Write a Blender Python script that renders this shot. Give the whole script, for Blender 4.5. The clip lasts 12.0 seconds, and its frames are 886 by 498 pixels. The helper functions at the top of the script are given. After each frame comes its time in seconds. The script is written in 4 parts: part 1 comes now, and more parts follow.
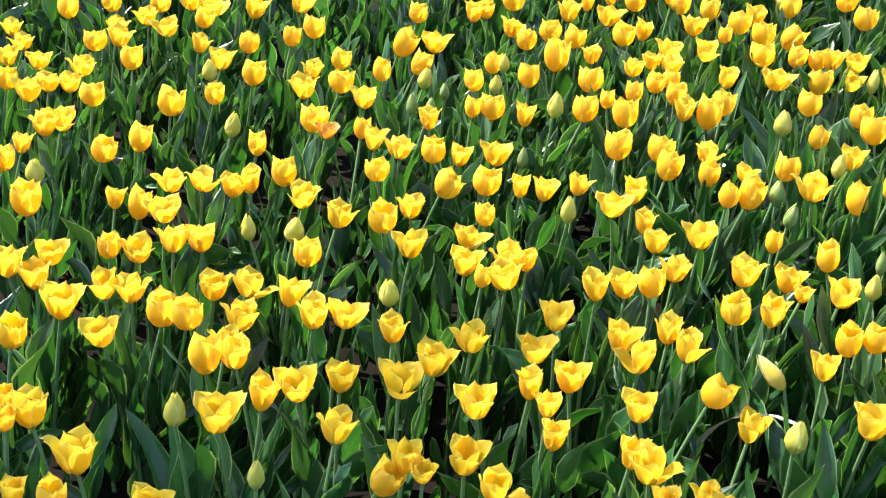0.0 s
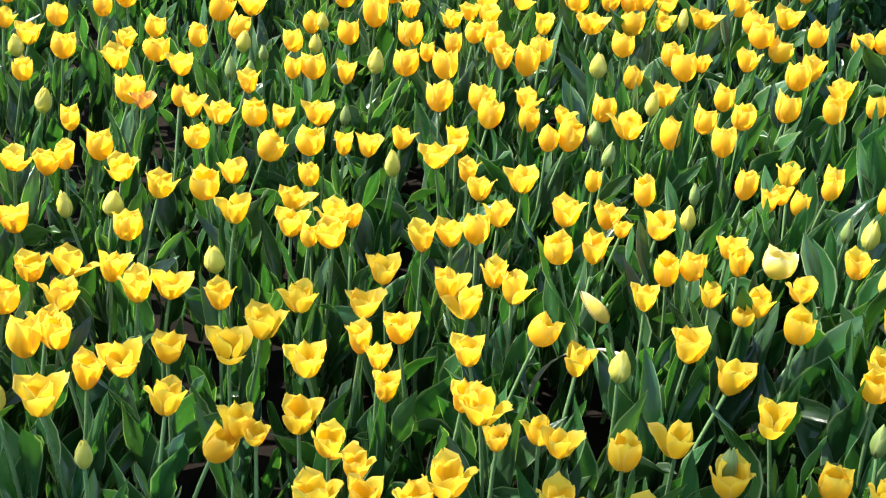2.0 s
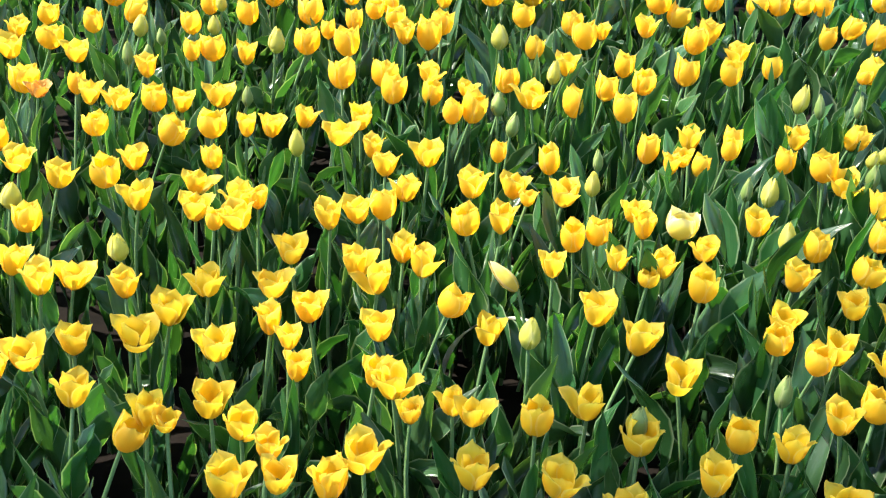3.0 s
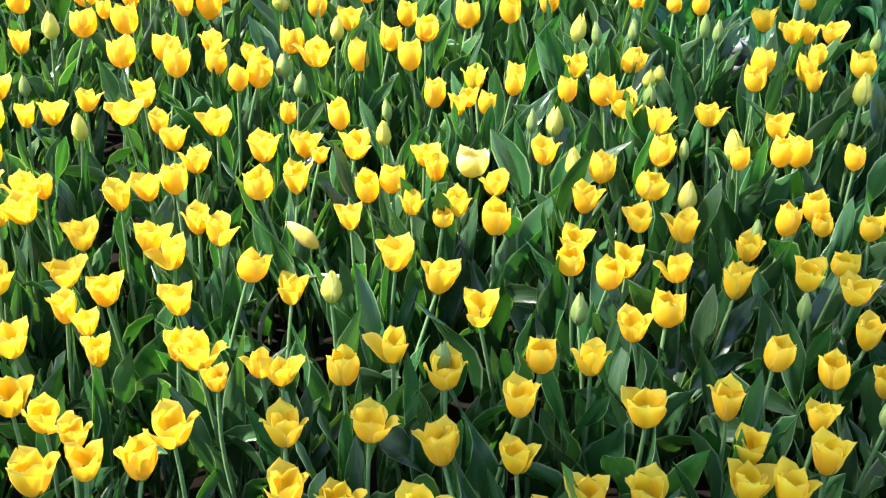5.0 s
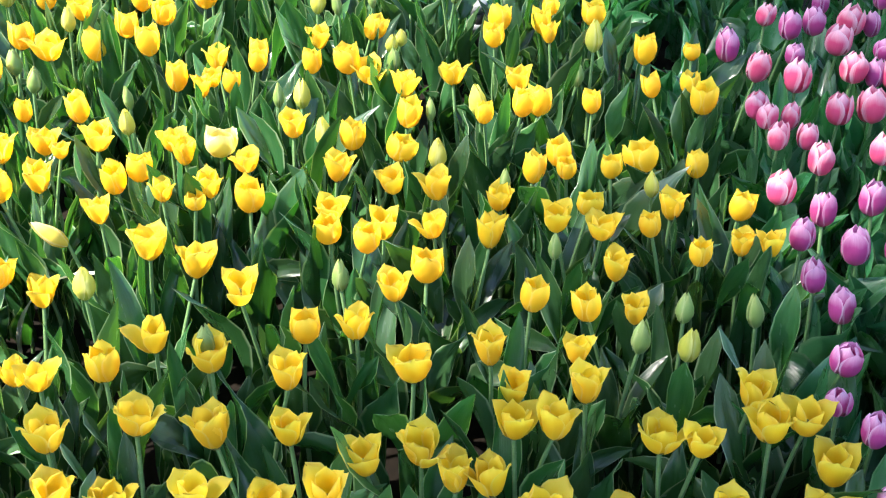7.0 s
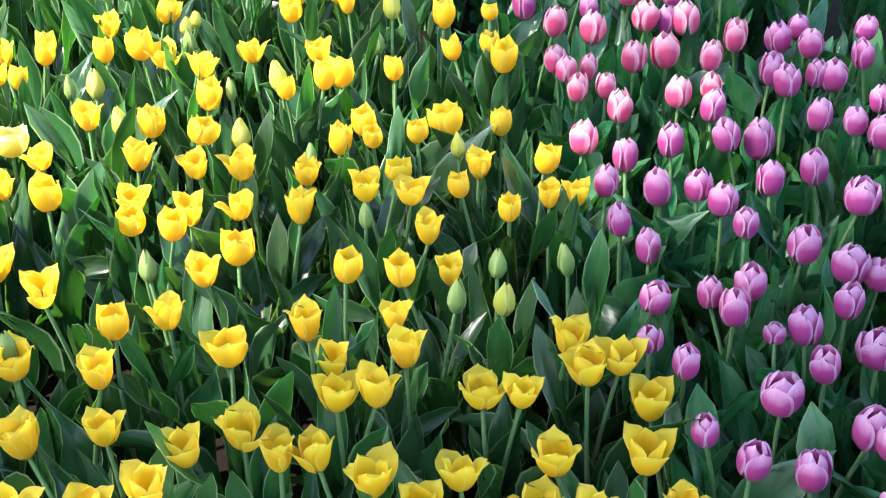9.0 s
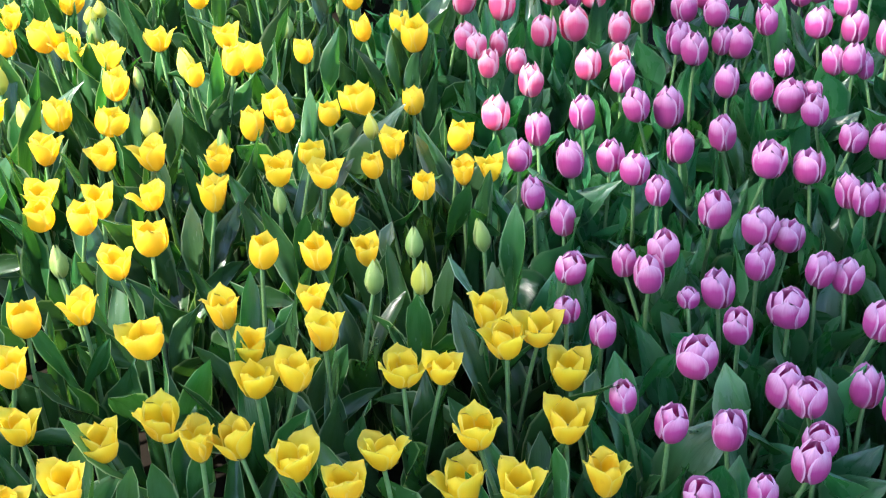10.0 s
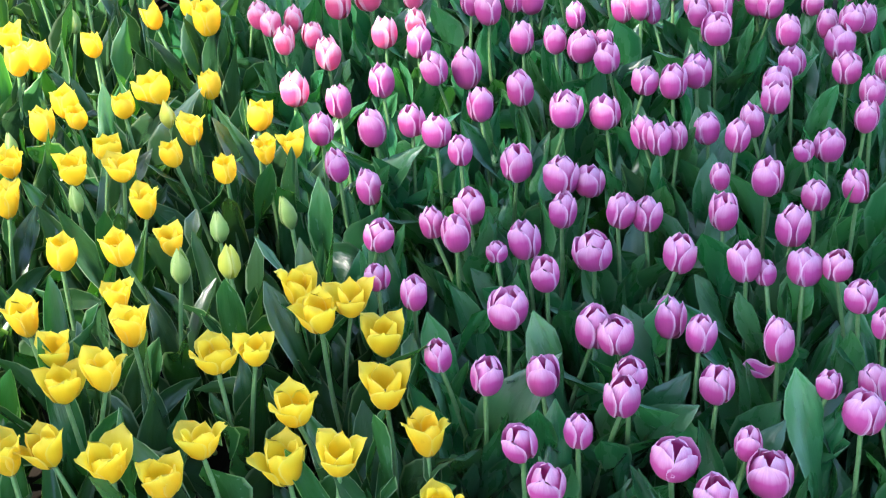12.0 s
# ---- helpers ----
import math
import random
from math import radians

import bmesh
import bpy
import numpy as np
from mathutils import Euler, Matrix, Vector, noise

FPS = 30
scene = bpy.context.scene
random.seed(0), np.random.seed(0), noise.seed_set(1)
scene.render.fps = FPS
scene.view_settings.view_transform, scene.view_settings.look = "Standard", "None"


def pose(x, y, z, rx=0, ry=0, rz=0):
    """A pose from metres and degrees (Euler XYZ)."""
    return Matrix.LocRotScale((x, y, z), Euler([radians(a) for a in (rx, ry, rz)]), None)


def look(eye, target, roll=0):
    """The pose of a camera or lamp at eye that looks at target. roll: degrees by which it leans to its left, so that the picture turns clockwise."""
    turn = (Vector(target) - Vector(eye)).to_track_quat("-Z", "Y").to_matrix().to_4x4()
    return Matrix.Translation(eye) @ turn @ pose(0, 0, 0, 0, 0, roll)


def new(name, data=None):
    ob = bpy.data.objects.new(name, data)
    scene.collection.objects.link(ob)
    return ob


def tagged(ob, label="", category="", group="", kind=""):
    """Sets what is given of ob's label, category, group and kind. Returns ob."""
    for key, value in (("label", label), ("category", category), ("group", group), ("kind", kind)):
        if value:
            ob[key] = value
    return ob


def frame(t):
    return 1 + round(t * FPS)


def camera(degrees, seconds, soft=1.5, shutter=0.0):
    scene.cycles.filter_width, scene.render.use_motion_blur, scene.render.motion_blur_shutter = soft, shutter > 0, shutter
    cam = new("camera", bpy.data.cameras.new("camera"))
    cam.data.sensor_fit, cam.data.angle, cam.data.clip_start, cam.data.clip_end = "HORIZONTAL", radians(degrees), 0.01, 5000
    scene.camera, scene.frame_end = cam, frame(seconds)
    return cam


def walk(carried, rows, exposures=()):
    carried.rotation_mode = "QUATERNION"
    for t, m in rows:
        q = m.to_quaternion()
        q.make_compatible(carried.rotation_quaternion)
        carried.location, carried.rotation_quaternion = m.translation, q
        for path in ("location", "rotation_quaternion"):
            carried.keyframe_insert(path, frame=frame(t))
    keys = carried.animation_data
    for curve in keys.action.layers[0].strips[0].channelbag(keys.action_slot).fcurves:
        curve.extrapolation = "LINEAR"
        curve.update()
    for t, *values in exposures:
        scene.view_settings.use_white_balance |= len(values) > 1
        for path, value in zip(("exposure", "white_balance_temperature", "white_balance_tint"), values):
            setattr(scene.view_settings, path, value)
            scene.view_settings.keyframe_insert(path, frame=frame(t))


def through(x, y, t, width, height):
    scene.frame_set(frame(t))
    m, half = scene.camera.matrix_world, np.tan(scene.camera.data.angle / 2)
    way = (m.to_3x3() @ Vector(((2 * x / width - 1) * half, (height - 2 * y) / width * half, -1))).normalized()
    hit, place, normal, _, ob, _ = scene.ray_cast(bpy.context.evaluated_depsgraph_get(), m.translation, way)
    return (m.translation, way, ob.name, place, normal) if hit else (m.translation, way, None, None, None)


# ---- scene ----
SKY, SUN, SOFT = 0.14, 5.0, 1.2
EXPOSURES = [(0.0, 1.45, 6500, 10), (3.0, 1.60, 6500, 10), (5.0, 1.84, 6500, 9), (7.0, 2.03, 6500, 8), (9.5, 2.29, 6450, 6), (12.0, 2.60, 6400, 5)]
cam = camera(41.64, 12.0, soft=SOFT)
PATH = [
    (0, (0.1369, -0.0253, 1.4781), (0.0782, 1.9731, 0.3410), 1.49),
    (0.5, (0.1455, -0.0256, 1.4749), (0.1602, 1.9667, 0.3257), 1.53),
    (1, (0.1561, -0.0281, 1.4719), (0.2358, 1.9554, 0.3102), 1.54),
    (1.5, (0.1741, -0.0331, 1.4709), (0.3304, 1.9363, 0.2933), 1.48),
    (2, (0.1873, -0.0338, 1.4686), (0.4156, 1.9188, 0.2747), 1.39),
    (2.5, (0.2007, -0.0375, 1.4648), (0.5086, 1.8938, 0.2542), 1.36),
    (3, (0.2090, -0.0401, 1.4618), (0.5893, 1.8682, 0.2355), 1.05),
    (3.2, (0.2146, -0.0392, 1.4594), (0.6225, 1.8592, 0.2265), 0.92),
    (4.8, (0.2706, -0.0770, 1.4536), (0.8985, 1.7281, 0.1739), -1.37),
    (5, (0.2812, -0.0828, 1.4511), (0.9417, 1.7070, 0.1666), -1.48),
    (5.5, (0.3068, -0.0984, 1.4461), (1.0536, 1.6506, 0.1525), -2.22),
    (6, (0.3200, -0.1078, 1.4419), (1.1553, 1.5936, 0.1390), -2.28),
    (6.5, (0.3213, -0.1114, 1.4389), (1.2521, 1.5307, 0.1247), -1.53),
    (7, (0.3236, -0.1168, 1.4348), (1.3375, 1.4680, 0.1117), -1.08),
    (7.5, (0.3351, -0.1265, 1.4318), (1.4167, 1.4027, 0.0970), -1.01),
    (7.7, (0.3410, -0.1306, 1.4303), (1.4445, 1.3782, 0.0903), -1.08),
    (9.3, (0.3708, -0.1456, 1.4112), (1.6365, 1.2006, 0.0416), -1.29),
    (9.5, (0.3744, -0.1485, 1.4110), (1.6553, 1.1747, 0.0331), -1.29),
    (10, (0.3794, -0.1608, 1.4087), (1.7001, 1.1098, 0.0189), -1.49),
    (10.5, (0.3875, -0.1718, 1.4037), (1.7537, 1.0382, 0.0039), -1.61),
    (11, (0.3971, -0.1869, 1.3992), (1.8027, 0.9659, -0.0098), -1.93),
    (11.5, (0.4078, -0.2053, 1.3946), (1.8525, 0.8868, -0.0233), -2.28),
    (12, (0.4167, -0.2144, 1.3905), (1.8966, 0.8193, -0.0348), -2.25),
]
walk(cam, [(t, look(eye, target, roll)) for t, eye, target, roll in PATH], EXPOSURES)

# ---------------------------------------------------------------- light
world = bpy.data.worlds.new("sky")
scene.world = world
world.use_nodes = True
SUN_TURN, SUN_HEIGHT = 60.0, 50.0   # degrees to the left of +y, and above the horizon
wn = world.node_tree
sky = wn.nodes.new("ShaderNodeTexSky")
sky.sky_type = 'NISHITA'
sky.sun_disc = False
sky.sun_elevation = radians(SUN_HEIGHT)
sky.sun_rotation = radians(-SUN_TURN)
wn.links.new(sky.outputs[0], wn.nodes["Background"].inputs[0])
wn.nodes["Background"].inputs[1].default_value = SKY
sun = new("sun", bpy.data.lights.new("sun", 'SUN'))
sun.data.energy = SUN
sun.data.angle = radians(0.6)
sun.data.color = (1.0, 0.94, 0.84)
SUN_WAY = Vector((-math.sin(radians(SUN_TURN)) * math.cos(radians(SUN_HEIGHT)), math.cos(radians(SUN_TURN)) * math.cos(radians(SUN_HEIGHT)), math.sin(radians(SUN_HEIGHT))))
sun.matrix_world = look(SUN_WAY * 30, (0, 0, 0))


# ---------------------------------------------------------------- materials
class Mat:
    """A small builder for node materials."""

    def __init__(self, name):
        self.m = bpy.data.materials.new(name)
        self.m.use_nodes = True
        self.t = self.m.node_tree
        self.t.nodes.clear()

    def node(self, kind, **values):
        n = self.t.nodes.new("ShaderNode" + kind)
        for key, v in values.items():
            self.put(n.inputs[int(key[1:]) if key[0] == "i" and key[1:].isdigit() else key.replace("_", " ")], v)
        return n

    def put(self, socket, v):
        if isinstance(v, bpy.types.NodeSocket):
            self.t.links.new(v, socket)
        elif isinstance(v, tuple) and len(v) == 3 and socket.type == 'RGBA':
            socket.default_value = (*v, 1)
        else:
            socket.default_value = v

    def math(self, op, a, b=0.0, clamp=False):
        n = self.node("Math", i0=a, i1=b)
        n.operation, n.use_clamp = op, clamp
        return n.outputs[0]

    def mix(self, f, a, b, how='MIX'):
        n = self.node("MixRGB", i0=f, i1=a, i2=b)
        n.blend_type = how
        return n.outputs[0]

    def ramp(self, f, *stops):
        n = self.node("ValToRGB", i0=f)
        e = n.color_ramp.elements
        while len(e) < len(stops):
            e.new(0.5)
        for el, (p, c) in zip(e, stops):
            el.position, el.color = p, (*c, 1) if isinstance(c, tuple) else (c, c, c, 1)
        return n.outputs[0]

    def uv(self):
        n = self.node("SeparateXYZ", i0=self.node("TexCoord").outputs["UV"])
        return n.outputs[0], n.outputs[1]

    def noise(self, vector, scale, detail=3.0):
        n = self.node("TexNoise", Scale=scale, Detail=detail)
        if vector is not None:
            self.t.links.new(vector, n.inputs["Vector"])
        return n.outputs[0]

    def stretched(self, sx, sy):
        """UV coordinates stretched for streaks, shifted for each object."""
        u, v = self.uv()
        r = self.node("ObjectInfo").outputs["Random"]
        c = self.node("CombineXYZ", X=self.math('MULTIPLY', u, sx), Y=self.math('MULTIPLY', v, sy), Z=self.math('MULTIPLY', r, 37.0))
        return c.outputs[0]

    def bump(self, height, strength, distance=0.001):
        return self.node("Bump", Height=height, Strength=strength, Distance=distance).outputs[0]

    def out(self, shader):
        self.t.links.new(shader, self.node("OutputMaterial").inputs[0])
        return self.m


def random_id(k):
    """Object Info's random number; on joined plants, each island's."""
    a = k.node("ObjectInfo").outputs["Random"]
    b = k.node("NewGeometry").outputs["Random Per Island"]
    return k.math('FRACT', k.math('ADD', a, k.math('MULTIPLY', b, 0.61)))


def petal_material(name, foot, body, rim, tip, through, streak, flame=None, thin=0.48, rough=0.42, margin=0.62):
    """foot: colour at the base; body: main colour; rim: margins; tip: upper end; through: light through the petal."""
    k = Mat(name)
    u, v = k.uv()
    edge = k.math('MULTIPLY', k.math('ABSOLUTE', k.math('SUBTRACT', u, 0.5)), 2.0)
    lines = k.noise(k.stretched(26.0, 1.6), 1.0, 3.0)
    soft = k.noise(k.stretched(3.0, 2.2), 1.0, 2.0)
    col = k.mix(k.ramp(v, (0.0, 0.0), (0.3, 1.0)), foot, body)
    col = k.mix(k.ramp(k.math('ADD', v, k.math('MULTIPLY', k.math('SUBTRACT', soft, 0.5), 0.3)), (0.6, 0.0), (1.0, 0.85)), col, tip)
    wob = k.math('ADD', edge, k.math('MULTIPLY', k.math('SUBTRACT', lines, 0.5), 0.25))
    col = k.mix(k.ramp(wob, (margin, 0.0), (0.97, 0.9)), col, rim)
    if flame:
        f = k.math('MULTIPLY', k.ramp(k.math('ADD', edge, k.math('MULTIPLY', k.math('SUBTRACT', lines, 0.5), 0.5)), (0.1, 1.0), (0.45, 0.0)), k.ramp(v, (0.3, 0.6), (0.8, 0.0)))
        col = k.mix(f, col, flame)
    col = k.mix(k.math('MULTIPLY', k.ramp(lines, (0.35, 1.0), (0.65, 0.0)), 0.22), col, streak)
    r = random_id(k)
    hsv = k.node("HueSaturation", Hue=k.math('ADD', 0.494, k.math('MULTIPLY', r, 0.012)), Saturation=1.0,
                 Value=k.math('ADD', 0.88, k.math('MULTIPLY', k.math('FRACT', k.math('MULTIPLY', r, 7.3)), 0.16)), Color=col).outputs[0]
    normal = k.bump(lines, 0.25, 0.0012)
    a = k.node("BsdfPrincipled", Base_Color=hsv, Roughness=rough, Normal=normal)
    a.inputs["Specular IOR Level"].default_value = 0.3
    a.inputs["Sheen Weight"].default_value = 0.05
    a.inputs["Sheen Roughness"].default_value = 0.4
    b = k.node("BsdfTranslucent", Color=k.mix(1.0, hsv, through, 'MULTIPLY'), Normal=normal)
    return k.out(k.node("MixShader", i0=thin, i1=a.outputs[0], i2=b.outputs[0]).outputs[0])


def leaf_material(name, face, dull, rim, through, thin=0.28, rough=0.30):
    k = Mat(name)
    u, v = k.uv()
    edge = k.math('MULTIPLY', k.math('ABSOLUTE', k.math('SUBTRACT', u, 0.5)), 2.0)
    veins = k.noise(k.stretched(34.0, 0.9), 1.0, 2.0)
    blot = k.noise(k.stretched(2.0, 4.0), 1.4, 4.0)
    col = k.mix(k.ramp(blot, (0.35, 0.0), (0.7, 1.0)), face, dull)
    col = k.mix(k.math('MULTIPLY', k.ramp(veins, (0.4, 1.0), (0.6, 0.0)), 0.25), col, dull)
    # pale margin: the glint along sunlit leaf edges, mixed into the colour
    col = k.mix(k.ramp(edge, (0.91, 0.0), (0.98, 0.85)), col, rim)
    r = random_id(k)
    hsv = k.node("HueSaturation", Hue=k.math('ADD', 0.485, k.math('MULTIPLY', r, 0.03)), Saturation=k.math('ADD', 0.88, k.math('MULTIPLY', r, 0.22)),
                 Value=k.math('ADD', 0.52, k.math('MULTIPLY', k.math('FRACT', k.math('MULTIPLY', r, 5.7)), 0.8)), Color=col).outputs[0]
    normal = k.bump(veins, 0.3, 0.0015)
    a = k.node("BsdfPrincipled", Base_Color=hsv, Normal=normal, Roughness=k.math('ADD', rough - 0.08, k.math('MULTIPLY', blot, 0.2)))
    a.inputs["Specular IOR Level"].default_value = 0.8
    b = k.node("BsdfTranslucent", Color=k.mix(1.0, hsv, through, 'MULTIPLY'), Normal=normal)
    return k.out(k.node("MixShader", i0=thin, i1=a.outputs[0], i2=b.outputs[0]).outputs[0])


def plain_material(name, colour, other, rough, scale=30.0, bump=0.2, spec=0.4):
    k = Mat(name)
    p = k.node("TexCoord").outputs["Object"]
    n = k.noise(p, scale, 4.0)
    big = k.noise(p, scale * 0.13, 2.0)
    col = k.mix(k.ramp(k.math('ADD', k.math('MULTIPLY', n, 0.6), k.math('MULTIPLY', big, 0.4)), (0.35, 0.0), (0.65, 1.0)), colour, other)
    a = k.node("BsdfPrincipled", Base_Color=col, Roughness=rough, Normal=k.bump(n, bump, 0.004))
    a.inputs["Specular IOR Level"].default_value = spec
    return k.out(a.outputs[0])


YELLOW = petal_material("yellow_petal", (0.88, 0.65, 0.045), (0.97, 0.718, 0.044), (0.97, 0.81, 0.19), (0.97, 0.78, 0.12), (1.0, 0.97, 0.82), (0.96, 0.66, 0.024), flame=(0.96, 0.62, 0.018), thin=0.60, rough=0.5, margin=0.84)
PALE = petal_material("pale_yellow_petal", (0.36, 0.48, 0.10), (0.74, 0.70, 0.12), (0.86, 0.82, 0.32), (0.84, 0.76, 0.18), (1.0, 1.0, 0.55), (0.52, 0.58, 0.12))
WHITE = petal_material("cream_petal", (0.82, 0.66, 0.08), (0.90, 0.78, 0.14), (0.90, 0.86, 0.55), (0.90, 0.86, 0.52), (1.0, 0.95, 0.7), (0.86, 0.7, 0.12))
AMBER = petal_material("withered_amber_petal", (0.62, 0.34, 0.03), (0.75, 0.38, 0.05), (0.82, 0.60, 0.22), (0.72, 0.42, 0.10), (1.0, 0.8, 0.4), (0.45, 0.18, 0.03))
GREEN_BUD = petal_material("green_bud_petal", (0.15, 0.26, 0.07), (0.26, 0.38, 0.10), (0.50, 0.56, 0.22), (0.42, 0.48, 0.16), (0.9, 1.0, 0.4), (0.16, 0.27, 0.08), thin=0.3)
# PURPLE: rims are pale themselves; tip is paler still, painting sky light on top
PURPLE = petal_material("purple_petal", (0.52, 0.15, 0.24), (0.56, 0.078, 0.29), (0.84, 0.56, 0.73), (0.88, 0.60, 0.76), (1.0, 0.6, 0.85), (0.44, 0.04, 0.21), thin=0.36, rough=0.5, margin=0.80)
PINK = petal_material("pink_petal", (0.52, 0.16, 0.22), (0.80, 0.11, 0.26), (0.90, 0.66, 0.73), (0.94, 0.80, 0.84), (1.0, 0.55, 0.65), (0.66, 0.05, 0.16), thin=0.36, rough=0.5, margin=0.58)
# LEAF's pale rim colour is that painted edge glint; BLUE_LEAF's is weaker
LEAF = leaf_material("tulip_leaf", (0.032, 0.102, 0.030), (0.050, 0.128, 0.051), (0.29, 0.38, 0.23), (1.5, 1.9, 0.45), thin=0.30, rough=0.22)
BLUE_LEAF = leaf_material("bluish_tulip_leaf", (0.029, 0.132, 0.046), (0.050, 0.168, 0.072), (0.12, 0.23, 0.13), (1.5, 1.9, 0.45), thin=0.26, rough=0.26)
STEM = plain_material("tulip_stem", (0.12, 0.23, 0.08), (0.19, 0.30, 0.13), 0.32, 60.0, 0.1)
PISTIL = plain_material("pistil", (0.35, 0.36, 0.08), (0.06, 0.04, 0.02), 0.6, 90.0)
# SOIL is near-black all over, tuned to the dark gaps between the plants
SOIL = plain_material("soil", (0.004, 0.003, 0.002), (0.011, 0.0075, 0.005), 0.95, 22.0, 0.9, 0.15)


# ---------------------------------------------------------------- meshes of the plant's parts
def grid_mesh(name, nu, nv, place, material):
    """A sheet of nu by nv faces; place(u, v) gives its points for u and v from 0 to 1."""
    verts = [place(i / nu, j / nv) for j in range(nv + 1) for i in range(nu + 1)]
    faces = [(j * (nu + 1) + i, j * (nu + 1) + i + 1, (j + 1) * (nu + 1) + i + 1, (j + 1) * (nu + 1) + i) for j in range(nv) for i in range(nu)]
    me = bpy.data.meshes.new(name)
    me.from_pydata(verts, [], faces)
    layer = me.uv_layers.new(name="UVMap")
    idx = np.empty(len(me.loops), dtype=np.int32)
    me.loops.foreach_get("vertex_index", idx)
    uv = np.stack([(idx % (nu + 1)) / nu, (idx // (nu + 1)) / nv], 1).astype(np.float32)
    layer.data.foreach_set("uv", uv.ravel())
    me.polygons.foreach_set("use_smooth", np.ones(len(me.polygons), dtype=bool))
    me.materials.append(material)
    me.update()
    return me


def curve(x, *knots):
    """A smooth line through knots of (x, value)."""
    for (x0, y0), (x1, y1) in zip(knots, knots[1:]):
        if x <= x1:
            s = min(max((x - x0) / (x1 - x0), 0), 1)
            return y0 + (y1 - y0) * (0.5 * s + 0.5 * s * s * (3 - 2 * s))
    return knots[-1][1]


# radius and half-width (in degrees) of a petal along its length, for a flower 1 wide and 1 high
SHAPES = {
    "open": (((0, .08), (.08, .18), (.20, .265), (.40, .34), (.60, .385), (.78, .43), (.90, .475), (1, .535)), ((0, 34), (.2, 54), (.5, 62), (.70, 58), (.84, 48), (.94, 31), (.985, 17), (1, 5))),
    "heart": (((0, .06), (.12, .20), (.35, .31), (.6, .36), (.82, .365), (1, .38)), ((0, 32), (.2, 54), (.5, 64), (.72, 61), (.86, 49), (.95, 31), (.985, 18), (1, 5))),
    "cup": (((0, .08), (.10, .27), (.28, .42), (.50, .475), (.72, .46), (.90, .42), (1, .44)), ((0, 30), (.2, 48), (.5, 60), (.75, 58), (.89, 47), (.97, 29), (1, 8))),
    "egg": (((0, .12), (.08, .31), (.25, .445), (.45, .49), (.65, .485), (.82, .435), (.93, .37), (1, .31)), ((0, 34), (.2, 50), (.5, 59), (.74, 58), (.88, 48), (.96, 32), (1, 12))),
    "core": (((0, .10), (.12, .33), (.36, .45), (.58, .455), (.76, .40), (.90, .29), (1, .15)), ((0, 36), (.2, 56), (.5, 62), (.74, 63), (.89, 56), (.97, 42), (1, 20))),
    "bud": (((0, .12), (.12, .34), (.35, .50), (.6, .44), (.85, .26), (1, .07)), ((0, 34), (.2, 54), (.5, 62), (.8, 58), (.94, 40), (1, 6))),
}
INNER = {"open": "heart", "egg": "core"}      # the inner petals of these have a shape of their own


def petal_mesh(shape, material, seed, nu=8, nv=10):
    rad, wid = SHAPES[shape]
    rng = random.Random(seed)
    ph, amp, curl, skew = rng.uniform(0, 6), rng.uniform(.010, .028), rng.uniform(-.05, .10), rng.uniform(-7, 7)
    dip = rng.uniform(0.0, 0.05)
    frill = rng.uniform(.012, .034) if shape in ("open", "heart", "cup") else rng.uniform(.006, .020)
    if shape in ("egg", "bud", "core"):
        curl, skew = rng.uniform(-.09, -.03), skew * .4

    def place(u, v):
        s = 2 * u - 1
        a = radians(s * curve(v, *wid) + skew * v * v)
        r = curve(v, *rad)
        r *= 1 - curl * s * s * v + dip * math.exp(-(s / .22) ** 2) * (v - .2)
        r += amp * (math.sin(5 * v + 2.6 * s + ph) + .5 * math.sin(11 * v - 4 * s + 2 * ph)) * v
        r += frill * math.sin(8 * v + 5 * s + 2 * ph) * abs(s) ** 1.5 * v
        z = v - 0.05 * s * s * v + 0.02 * math.sin(4 * s + ph) * v * v + frill * .9 * math.sin(8.5 * s + 3 * ph) * v ** 4
        return (r * math.cos(a), r * math.sin(a), z)

    return grid_mesh("petal", nu, nv, place, material)


def leaf_mesh(seed, length, width, spread, arch, material, nu=6, nv=13, ripple=1.0):
    rng = random.Random(seed)
    fold, wave, ph, twist = rng.uniform(24, 66), rng.uniform(.006, .019), rng.uniform(0, 6), rng.uniform(-50, 50)
    side = rng.uniform(-.065, .065)
    pts, x, z = [], 0.0, 0.0
    n = 39
    for i in range(n + 1):
        s = i / n
        th = radians(spread + arch * s ** 1.8)
        pts.append((x, z, th))
        x += math.sin(th) * length / n
        z += math.cos(th) * length / n

    def place(u, v):
        x, z, th = pts[round(v * n)]
        s = 2 * u - 1
        w = width / 2 * (0.42 * (1 - v) ** 3 + 1.70 * v ** 0.72 * (1 - v) ** 0.66) + 0.0005
        f = radians(fold * (1 - 0.65 * v))
        lat = s * w * math.cos(f * abs(s))
        up = abs(s) * w * math.sin(f * abs(s)) + ripple * wave * math.sin(9 * v + ph + 2 * s) * abs(s) * 1.6 * w / (width / 2)
        tw = radians(twist * v * v)
        lat, up = lat * math.cos(tw) - up * math.sin(tw), lat * math.sin(tw) + up * math.cos(tw)
        return (x - up * math.cos(th) + 0.004 * (1 - v), lat + side * v * v, z + up * math.sin(th))

    return grid_mesh("leaf", nu, nv, place, material)


